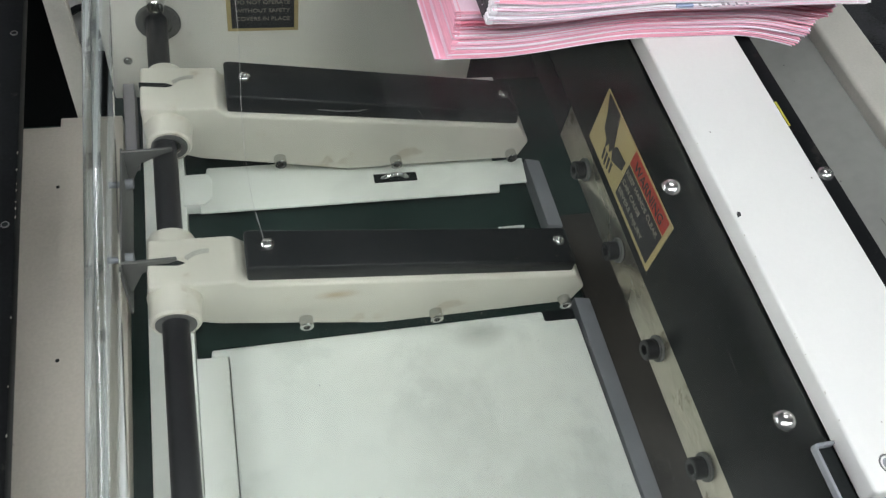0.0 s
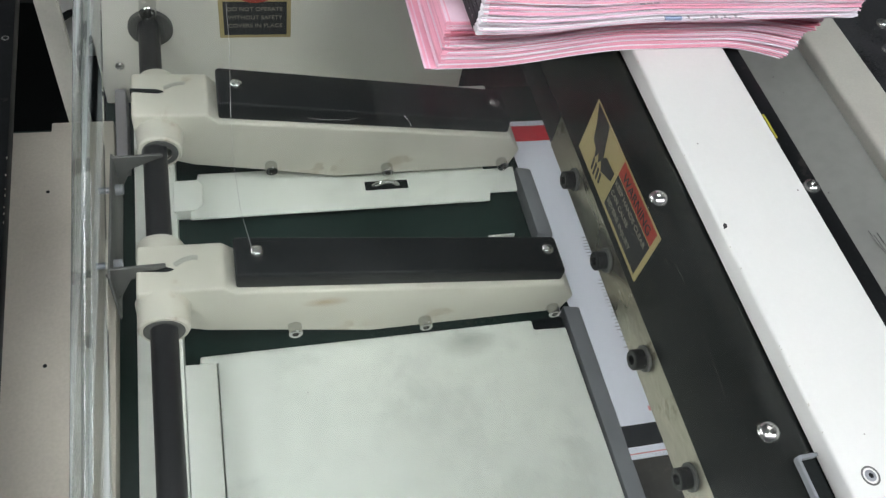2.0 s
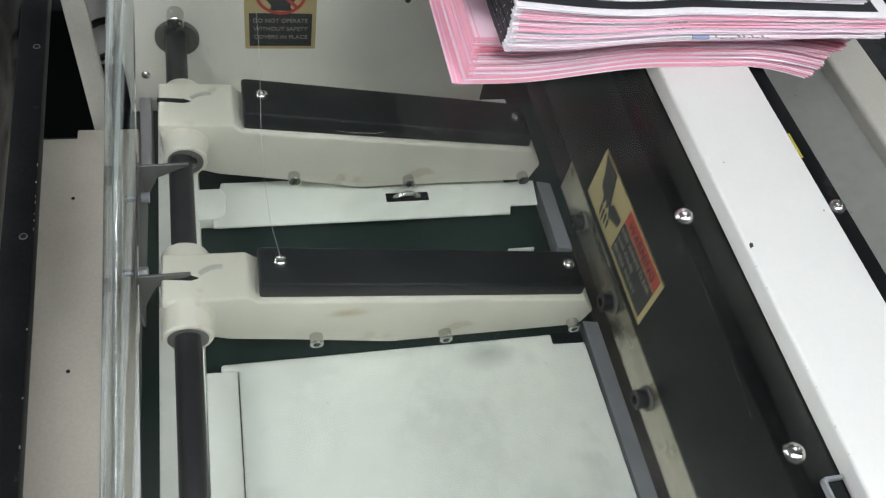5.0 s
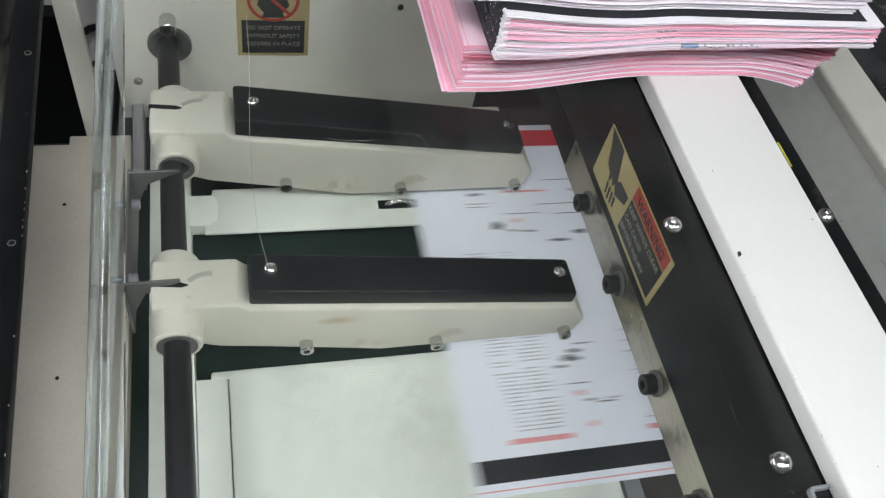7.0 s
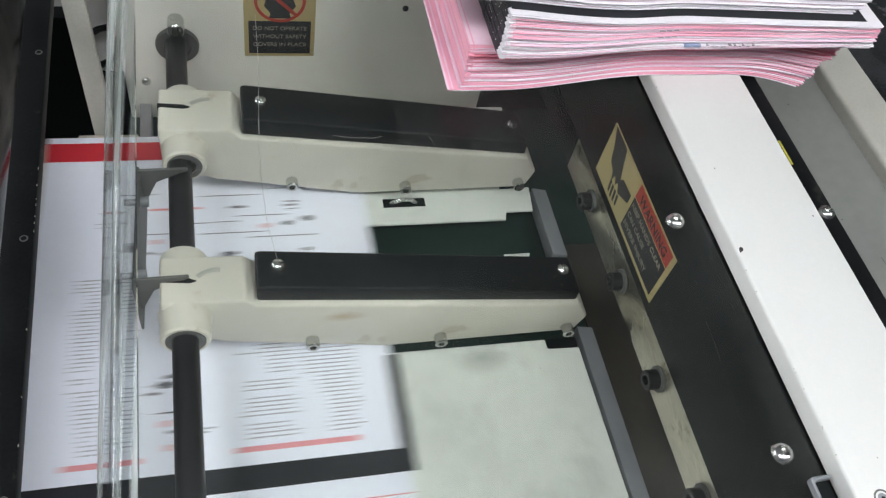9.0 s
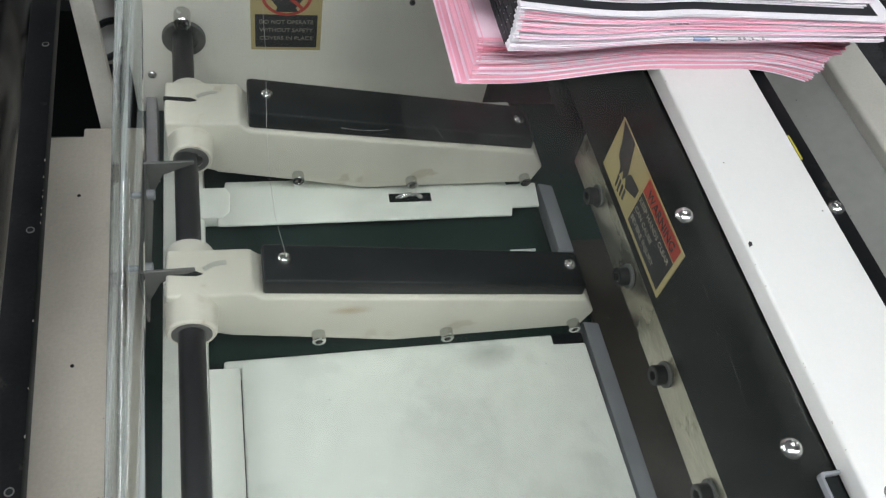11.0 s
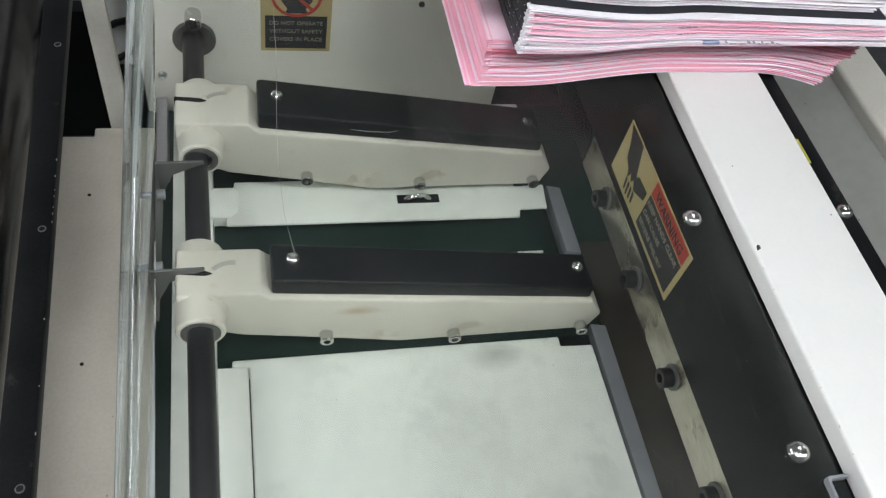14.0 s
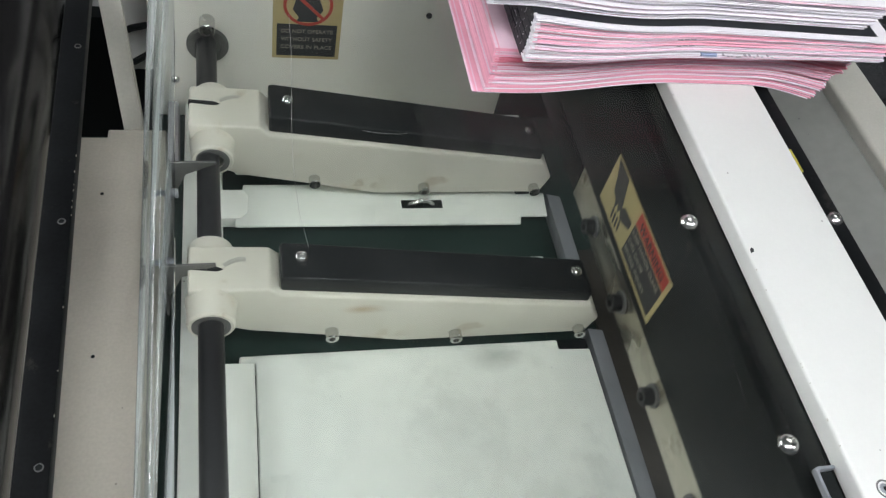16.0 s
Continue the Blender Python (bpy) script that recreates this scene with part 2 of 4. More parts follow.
M_DUST = mat("dust", (0.33, 0.285, 0.235), 0.8, var=0.3, scale=60, bump=0)
M_HAIR = mat("fibre", (0.35, 0.35, 0.34), 0.5, var=0.05, bump=0)
M_ACRYL = acrylic("clear_acrylic")
# darker tint and lengthwise haze paint the refraction and glints of the bend
M_ACREDGE = acrylic("acrylic_bend", (0.82, 0.84, 0.835, 1), (0.0, 0.42), (1, 0.003, 0.4), 150, 0.0, 0.50, 0.66)
M_YELLOW = mat("yellow_tape", (0.42, 0.38, 0.05), 0.5, var=0.08, bump=0.02)


# ---- mesh tools ----
def finish(bm, smooth=0.6):
    bm.normal_update()
    for f in bm.faces:
        f.smooth = True
    for e in bm.edges:
        if len(e.link_faces) == 2 and e.calc_face_angle(0) > smooth:
            e.smooth = False


def part(name, bm, material, parent=None, label=""):
    finish(bm)
    me = bpy.data.meshes.new(name)
    bm.to_mesh(me)
    bm.free()
    for m in (material if isinstance(material, (list, tuple)) else [material]):
        me.materials.append(m)
    ob = new(name, me)
    if parent:
        ob.parent = parent
    if label:
        ob["label"] = label
    return ob


def thing(name, label, category, at=(0, 0, 0), group="", kind=""):
    ob = new(name)
    ob.empty_display_size = 0.02
    ob.location = at
    return tagged(ob, label, category, group, kind)


def box(x0, x1, y0, y1, z0, z1, bev=0.0, seg=2, bm=None):
    own = bmesh.new()
    bmesh.ops.create_cube(own, size=1, matrix=Matrix.Translation(((x0 + x1) / 2, (y0 + y1) / 2, (z0 + z1) / 2)) @ Matrix.Diagonal((x1 - x0, y1 - y0, z1 - z0, 1)))
    if bev:
        bmesh.ops.bevel(own, geom=own.edges[:], offset=bev, segments=seg, affect="EDGES", profile=0.5)
    return merge(bm, own)


def merge(bm, own):
    if bm is None:
        return own
    me = bpy.data.meshes.new("tmp")
    own.to_mesh(me)
    own.free()
    bm.from_mesh(me)
    bpy.data.meshes.remove(me)
    return bm


def prism(outline, axis, a, b, bev=0.0, seg=2, bm=None):
    """A polygon swept along an axis from a to b. The outline is given in the other two axes, in x, y, z order."""
    own = bmesh.new()

    def at(p, s):
        return {"x": (s, p[0], p[1]), "y": (p[0], s, p[1]), "z": (p[0], p[1], s)}[axis]
    r0 = [own.verts.new(at(p, a)) for p in outline]
    r1 = [own.verts.new(at(p, b)) for p in outline]
    n = len(outline)
    own.faces.new(r0)
    own.faces.new(r1)
    for i in range(n):
        own.faces.new((r0[i], r0[(i + 1) % n], r1[(i + 1) % n], r1[i]))
    bmesh.ops.recalc_face_normals(own, faces=own.faces[:])
    if bev:
        bmesh.ops.bevel(own, geom=own.edges[:], offset=bev, segments=seg, affect="EDGES", profile=0.5)
    return merge(bm, own)


def lathe(profile, m=Matrix(), n=28, bm=None):
    """Profile of (radius, height) turned round z, then posed by m."""
    own = bmesh.new()
    rings = []
    for r, z in profile:
        if r < 1e-6:
            rings.append([own.verts.new(m @ Vector((0, 0, z)))])
        else:
            rings.append([own.verts.new(m @ Vector((r * math.cos(2 * math.pi * i / n), r * math.sin(2 * math.pi * i / n), z))) for i in range(n)])
    for a, b in zip(rings, rings[1:]):
        for i in range(n):
            j = (i + 1) % n
            q = [a[i % len(a)], a[j % len(a)], b[j % len(b)], b[i % len(b)]]
            q = list(dict.fromkeys(q))
            if len(q) > 2:
                own.faces.new(q)
    bmesh.ops.recalc_face_normals(own, faces=own.faces[:])
    return merge(bm, own)


def tube(points, r, n=8, bm=None):
    own = bmesh.new()
    rings = []
    pts = [Vector(p) for p in points]
    for i, p in enumerate(pts):
        d = (pts[min(i + 1, len(pts) - 1)] - pts[max(i - 1, 0)]).normalized()
        a = d.orthogonal().normalized() if i == 0 else (a - d * a.dot(d)).normalized()
        b = d.cross(a)
        rings.append([own.verts.new(p + r * (math.cos(2 * math.pi * k / n) * a + math.sin(2 * math.pi * k / n) * b)) for k in range(n)])
    for u, v in zip(rings, rings[1:]):
        for k in range(n):
            own.faces.new((u[k], u[(k + 1) % n], v[(k + 1) % n], v[k]))
    own.faces.new(rings[0])
    own.faces.new(rings[-1])
    bmesh.ops.recalc_face_normals(own, faces=own.faces[:])
    return merge(bm, own)


def words(body, size, m, depth=0.0002, bm=None):
    cu = bpy.data.curves.new("words", "FONT")
    cu.body, cu.size, cu.extrude = body, size, depth
    ob = new("words", cu)
    me = bpy.data.meshes.new_from_object(ob.evaluated_get(bpy.context.evaluated_depsgraph_get()))
    own = bmesh.new()
    own.from_mesh(me)
    bmesh.ops.transform(own, matrix=m, verts=own.verts[:])
    bpy.data.objects.remove(ob)
    bpy.data.curves.remove(cu)
    bpy.data.meshes.remove(me)
    return merge(bm, own)


def socket_screw(r, h, m, parent, name="cap_screw", material=None, washer=0.0):
    """A hexagon socket cap screw, its head rising h along z of m."""
    material = material or M_ZINC
    head = lathe([(0.48 * r, h * 0.45), (0.5 * r, h - 0.0003), (0.55 * r, h), (0.9 * r, h), (r, h - 0.1 * r), (r, 0.0), (0.6 * r, -0.001), (0.6 * r, -0.012)], m, 20)
    lathe([(0.0, h * 0.45), (0.48 * r, h * 0.45)], m, 6, head)
    if washer:
        lathe([(r * 0.9, 0.0012), (washer, 0.0012), (washer, -0.0008), (r * 0.9, -0.0008)], m, 24, head)
    return part(name, head, material, parent)


def button_screw(r, m, parent, name="button_screw", material=None):
    """A domed screw with a hexagon recess."""
    material = material or M_ZINC
    bm = lathe([(0.42 * r, 0.25 * r), (0.46 * r, 0.62 * r), (0.62 * r, 0.56 * r), (0.82 * r, 0.40 * r), (0.95 * r, 0.2 * r), (r, 0.0), (0.6 * r, -0.001), (0.5 * r, -0.0025)], m, 22)
    lathe([(0.0, 0.25 * r), (0.42 * r, 0.25 * r)], m, 6, bm)
    return part(name, bm, material, parent)


def lean(k, y):
    """The machine's left-hand members run a little askew: their shift along x at y."""
    return -k * (y - 0.3)


# ---- the room ----
def room():
    for name, b in (("wall_north", (-3, 3, 3, 3.1, -0.9, 1.9)), ("wall_south", (-3, 3, -3.1, -3, -0.9, 1.9)),
                    ("wall_east", (3, 3.1, -3.1, 3.1, -0.9, 1.9))):
        tagged(part(name, box(*b), M_ROOM), "painted workshop wall", "wall", kind="structure")
    west = bmesh.new()
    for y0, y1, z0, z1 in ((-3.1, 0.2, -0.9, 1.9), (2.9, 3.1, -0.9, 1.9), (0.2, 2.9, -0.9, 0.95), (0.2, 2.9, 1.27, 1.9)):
        box(-3.1, -3, y0, y1, z0, z1, bm=west)
    tagged(part("wall_west", west, M_ROOM), "painted workshop wall with a low window", "wall", kind="structure")
    tagged(part("floor", box(-3.1, 3.1, -3.1, 3.1, -1.0, -0.9), M_FLOOR), "grey concrete workshop floor", "floor", kind="structure")
    tagged(part("ceiling", box(-3.1, 3.1, -3.1, 3.1, 1.9, 2.0), M_ROOM), "pale workshop ceiling", "ceiling", kind="structure")
    first = thing("ceiling_light", "square white ceiling light panel", "ceiling light", (0.35, -0.66, 1.9), "ceiling lights")
    part("housing", box(-0.30, 0.30, -0.30, 0.30, -0.05, 0.0, 0.006), M_WHITE, first)
    part("diffuser", box(-0.28, 0.28, -0.28, 0.28, -0.066, -0.052, 0.004), M_TUBE, first, "glowing white diffuser")
    for x in (-0.75, 1.45):
        copy_thing(first, Matrix.Translation((x, -0.66, 1.9)))
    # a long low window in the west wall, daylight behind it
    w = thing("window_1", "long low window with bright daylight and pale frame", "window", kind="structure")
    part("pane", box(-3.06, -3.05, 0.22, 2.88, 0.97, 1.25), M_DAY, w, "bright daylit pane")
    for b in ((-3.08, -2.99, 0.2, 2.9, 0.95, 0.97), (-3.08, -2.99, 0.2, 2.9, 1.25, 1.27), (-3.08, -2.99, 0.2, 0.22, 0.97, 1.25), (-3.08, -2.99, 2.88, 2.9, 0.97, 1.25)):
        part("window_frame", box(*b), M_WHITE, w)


room()


# ---- machine bed ----
def bed():
    t = thing("machine_bed", "folding machine bed with pale painted transport plates", "machine")
    part("deck", prism([(-0.70, -0.05), (1.0, -0.05), (1.0, 0.80), (-0.107, 0.80), (-0.107, 0.60), (-0.70, 0.60)], "z", -0.06, -0.022, 0.002), M_GREEN, t, "dark green recessed bed")
    part("base", prism([(-0.68, -0.03), (0.98, -0.03), (0.98, 0.78), (-0.11, 0.78), (-0.11, 0.59), (-0.68, 0.59)], "z", -0.9, -0.0605, 0.004), M_GPANEL, t, "grey machine base cabinet")
    # feed plate on the entry side, with a stepped far end
    part("feed_plate", prism([(-0.0875, -0.04), (-0.0925, 0.5345), (-0.0940, 0.5345), (-0.0957, 0.588), (-0.150, 0.588), (-0.150, 0.577), (-0.195, 0.577), (-0.195, -0.04)], "z", -0.02, -0.0005, 0.0012), M_FEED, t, "cream painted feed plate")
    part("under_strip", prism([(-0.0715, -0.04), (-0.038, -0.04), (-0.0425, 0.628), (-0.0785, 0.628)], "z", -0.02, -0.001, 0.0012), M_TABLE, t)
    part("guide_lip", prism([(-0.0925, 0.535), (-0.0822, 0.535), (-0.0850, 0.6285), (-0.0953, 0.6285)], "z", -0.0215, 0.0015, 0.001), M_LIP, t, "grey zinc guide lip")
    # front plate, rolled down at its far edge and notched
    part("front_plate", prism([(-0.0135, -0.04), (0.287, -0.04), (0.283, 0.315), (0.2535, 0.316), (0.2535, 0.3255), (-0.028, 0.3245), (-0.0285, 0.318), (-0.0148, 0.317)], "z", -0.02, 0.0, 0.002, 3), M_TABLE, t, "pale painted transport plate with scuffs")
    part("side_strip", prism([(-0.0365, -0.04), (-0.0142, -0.04), (-0.0157, 0.3175), (-0.040, 0.3185)], "z", -0.02, -0.0004, 0.001), M_TABLE, t)
    mid = prism([(-0.03, 0.463), (0.25, 0.462), (0.2525, 0.472), (0.281, 0.472), (0.284, 0.503), (0.2525, 0.5015), (0.2525, 0.515), (-0.022, 0.515), (-0.030, 0.47)], "z", -0.003, 0.0, 0.0012, 3)
    part("middle_plate", mid, M_TABLE, t, "pale painted transport plate with a slot")
    part("tab", prism([(-0.044, 0.4715), (-0.026, 0.4715), (-0.019, 0.478), (-0.018, 0.5), (-0.022, 0.507), (-0.044, 0.507)], "z", -0.012, 0.0015, 0.001), M_TABLE, t)
    part("rear_plate", box(-0.03, 0.283, 0.545, 0.62, -0.02, 0.0, 0.0015), M_TABLE, t)
    part("slot", box(0.1305, 0.172, 0.483, 0.4932, -0.015, 0.0006), M_DARK, t, "dark slot")
    part("slot_spring", tube([(0.137, 0.488, -0.002), (0.142, 0.488, 0.0025), (0.15, 0.488, 0.0055), (0.158, 0.488, 0.0045), (0.164, 0.488, -0.002)], 0.0022, 8), M_STEEL, t)
    # grey steel guide strips along the knife slot
    for y0, y1 in ((-0.04, 0.337), (0.419, 0.503)):
        part("guide_strip", prism([(0.2875, -0.0015), (0.3045, -0.006), (0.3045, -0.02), (0.2875, -0.02)], "y", y0, y1, 0.0012), M_GREYST, t, "grey steel guide strip")
    part("pale_bar", box(0.240, 0.266, 0.4225, 0.4245, -0.0215, -0.006, 0.0005), M_TABLE, t)
    # added near-black panels hold the shade deep in the open well
    part("well_shade_floor", box(-0.5, -0.108, 0.60, 0.80, -0.5, -0.48), M_DARK, t, "near-black panel for the shade deep in the well")
    part("well_shade_side", box(-0.5, -0.108, 0.80, 0.82, -0.5, -0.03), M_DARK, t)
    part("slot_floor", box(0.306, 0.40, -0.04, 0.44, -0.0215, -0.017, 0.001), M_SLOT, t, "dull brown slot floor")
    for x, y in ((-0.149, 0.504), (-0.142, 0.331)):
        part("hole", lathe([(0, -0.0002), (0.0016, -0.0002), (0.0016, -0.004)], Matrix.Translation((x, y, 0)), 12), M_DARK, t)
    part("dark_notch", box(0.2545, 0.2825, 0.3163, 0.326, -0.015, -0.002), M_BLACKPL, t)
    return t


bed()


def machine_side_wall():
    t = thing("machine_side_wall", "cream painted vertical side frame with a warning sign", "machine frame")
    part("plate", box(-0.105, 0.258, 0.63, 0.642, -0.02, 0.226, 0.0015), M_WALL, t)
    part("dark_end_plate", box(0.2582, 0.42, 0.636, 0.648, -0.02, 0.226, 0.0015), M_BLACKP, t, "black end plate")
    # flanged bushing where the shaft enters
    part("bushing", lathe([(0.0, 0.0032), (0.012, 0.0032), (0.0125, 0.0045), (0.0188, 0.0045), (0.0198, 0.003), (0.0198, -0.002)], pose(-0.0529, 0.63, 0.0755, 90), 36), M_BRKT, t, "grey flanged bushing")
    socket_screw(0.0075, 0.017, pose(-0.0522, 0.6295, 0.1035, 90), t)
    button_screw(0.0045, pose(-0.086, 0.6295, 0.03, 90), t)
    part("plug", lathe([(0, 0.0015), (0.0028, 0.0015), (0.003, 0.0)], pose(0.16, 0.63, 0.121, 90), 14), M_OXIDE, t)
    # safety sign: yellow field with a red ring above, black panel with words below
    s = part("safety_sign", box(0.0085, 0.0745, 0.6288, 0.63, 0.0625, 0.152, 0.0003, 1), M_GOLD, t, "yellow and black safety sign")
    part("text_panel", box(0.0125, 0.0705, 0.6283, 0.6288, 0.0665, 0.1045), M_LBLACK, s)
    up = pose(0, 0, 0, 90)
    for i, (line, w) in enumerate((("DO NOT OPERATE", 0.050), ("WITHOUT SAFETY", 0.050), ("COVERS IN PLACE", 0.050))):
        bm = words(line, 0.0062, up)
        xs = [v.co.x for v in bm.verts]
        k = w / (max(xs) - min(xs))
        bmesh.ops.transform(bm, matrix=Matrix.Translation((0.0165 - min(xs) * k, 0.6281, 0.0945 - 0.0095 * i)) @ Matrix.Diagonal((k, 1, 1, 1)), verts=bm.verts[:])
        part("lettering", bm, M_LWHITE, s, "pale lettering")
    ring = lathe([(0.0205, 0.0), (0.0205, 0.0006), (0.0235, 0.0006), (0.0235, 0.0)], pose(0.0415, 0.6288, 0.127, 90), 40)
    part("red_ring", ring, M_LRED, s)
    slash = box(-0.021, 0.021, -0.0003, 0.0003, -0.0016, 0.0016)
    bmesh.ops.transform(slash, matrix=pose(0.0415, 0.6279, 0.127, 0, 45), verts=slash.verts[:])
    part("red_slash", slash, M_LRED, s)
    part("pictogram", prism([(0.031, 0.108), (0.052, 0.108), (0.050, 0.113), (0.056, 0.122), (0.052, 0.134), (0.030, 0.134), (0.027, 0.122), (0.033, 0.113)], "y", 0.6282, 0.6288), M_LBLACK, s)
    return t


machine_side_wall()


# ---- shaft, arms ----
AX = -0.0470


def shaft():
    t = thing("drive_shaft", "long black steel shaft through both arms", "shaft")
    bm = lathe([(0, -0.04), (0.0085, -0.04), (0.0094, -0.039), (0.0094, 0.628)], Matrix.Translation((AX + 0.0217 * 0.3, 0, 0.0785)) @ Matrix.Rotation(math.atan(0.0217), 4, "Z") @ Matrix.Rotation(-math.pi / 2, 4, "X"), 36)
    part("rod", bm, M_RUBBER, t)
    return t


shaft()


def arm(y, dx, label, deep=0.0, lift=0.0):
    """A cream cast arm clamped on the shaft, with a black cap on its back and three screws below."""
    t = thing("clamp_arm", label, "machine arm", (dx, y, 0), "clamp arms")
    x0 = -0.0635
    # side outline of the casting: x, z
    side = [(x0, 0.060), (-0.032, 0.042), (-0.02, 0.037), (0.048, 0.0235), (0.108, 0.0105), (0.276, 0.012), (0.283, 0.034), (0.270, 0.054), (0.004, 0.086 + 0.6 * lift), (-0.004, 0.094 + lift), (x0, 0.096 + lift)]
    part("casting", prism(side, "y", 0.0, 0.042 + deep, 0.0025, 3), M_ARM if not deep else M_CREAM, t, "cream painted casting with stains")
    # round hub boss towards the front, and the raised boss behind
    hub = lathe([(0.0098, 0.0), (0.0145, -0.0005), (0.0145, -0.001), (0.0165, -0.001), (0.0178, 0.0008), (0.0180, 0.012), (0.0195, 0.022)], Matrix.Translation((AX - dx, -0.0190, 0.0770)) @ Matrix.Rotation(-math.pi / 2, 4, "X"), 36)
    part("hub", hub, M_CREAM, t)
    ring = lathe([(0.0094, 0.0), (0.0142, 0.0), (0.0142, 0.003), (0.0094, 0.003)], Matrix.Translation((AX - dx, -0.0205, 0.0770)) @ Matrix.Rotation(-math.pi / 2, 4, "X"), 30)
    part("seal_ring", ring, M_BRKT, t, "dark seal ring")
    back = lathe([(0.0095, 0.012), (0.0165, 0.012), (0.0175, 0.010), (0.0178, 0.0)], Matrix.Translation((AX - dx - 0.001, 0.040 + deep, 0.0785)) @ Matrix.Rotation(-math.pi / 2, 4, "X"), 36)
    part("rear_hub", back, M_CREAM, t)
    # clamping slit in the top
    part("slit", prism([(x0 - 0.0006, 0.0195 + deep), (-0.043, 0.0175 + deep), (-0.038, 0.019 + deep), (-0.043, 0.0215 + deep), (x0 - 0.0006, 0.0235 + deep)], "z", 0.085, 0.0964 + lift), M_DARK, t, "dark clamping slit")
    # shallow groove: its shade is a flat darker mark on the casting
    groove = tube([(-0.0375, 0.0225 + deep, 0.0962 + lift), (-0.032, 0.0262 + deep, 0.0962 + lift), (-0.026, 0.028 + deep, 0.0962 + lift), (-0.021, 0.0275 + deep, 0.0962 + lift)], 0.0021, 10)
    for v in groove.verts:
        v.co.z = 0.0962 + lift + (v.co.z - 0.0962 - lift) * 0.15
    part("groove", groove, M_POST, t, "shallow groove with its shade put in as darker paint")
    # black cap lying along the slope
    cap = prism([(0.004, 0.0865 + 0.6 * lift), (0.267, 0.0552), (0.267, 0.069), (0.263, 0.0716), (0.008, 0.1035 + lift), (0.004, 0.1025 + lift)], "y", 0.004, 0.0385 + deep, 0.0022, 3)
    c = part("cap", cap, M_BLACKPL, t, "black plastic cap")
    for x in (0.0205, 0.2555):
        z = 0.1035 + lift - (x - 0.008) * (0.0319 + lift) / 0.255
        button_screw(0.0054, pose(x, 0.0245 + 0.3 * deep, z, 0, 7.1), c)
    for x, z in ((0.046, 0.034), (0.1525, 0.023), (0.2665, 0.022)):
        socket_screw(0.0055, 0.0085, pose(x, -0.001, z, 90), t)
    return t


arm(0.3255, 0.0, "cream cast arm with black cap, brown stain on front")
arm(0.493, -0.003, "cream cast arm with black cap beside the side frame", 0.008, 0.004)


def latch():
    t = thing("latch_bracket", "grey steel bracket with two tapered tongues", "bracket")
    part("strip", box(-0.0815, -0.0795, 0.338, 0.454, 0.045, 0.1, 0.0006), M_BRKT, t)
    for y, s in ((0.450, 1), (0.346, 1)):
        bm = prism([(-0.0815, 0.064), (-0.0775, 0.064), (-0.068, 0.086), (-0.05, 0.0955), (-0.043, 0.0985), (-0.043, 0.1015), (-0.0815, 0.1005)], "y", y - 0.0012, y + 0.0012, 0.0005, 1)
        part("tongue", bm, M_BRKT, t, "grey tapered tongue")
    for y in (0.430, 0.360):
        socket_screw(0.0042, 0.006, pose(-0.0795, y, 0.085, 0, 90), t, material=M_GREYST)
    return t


latch()


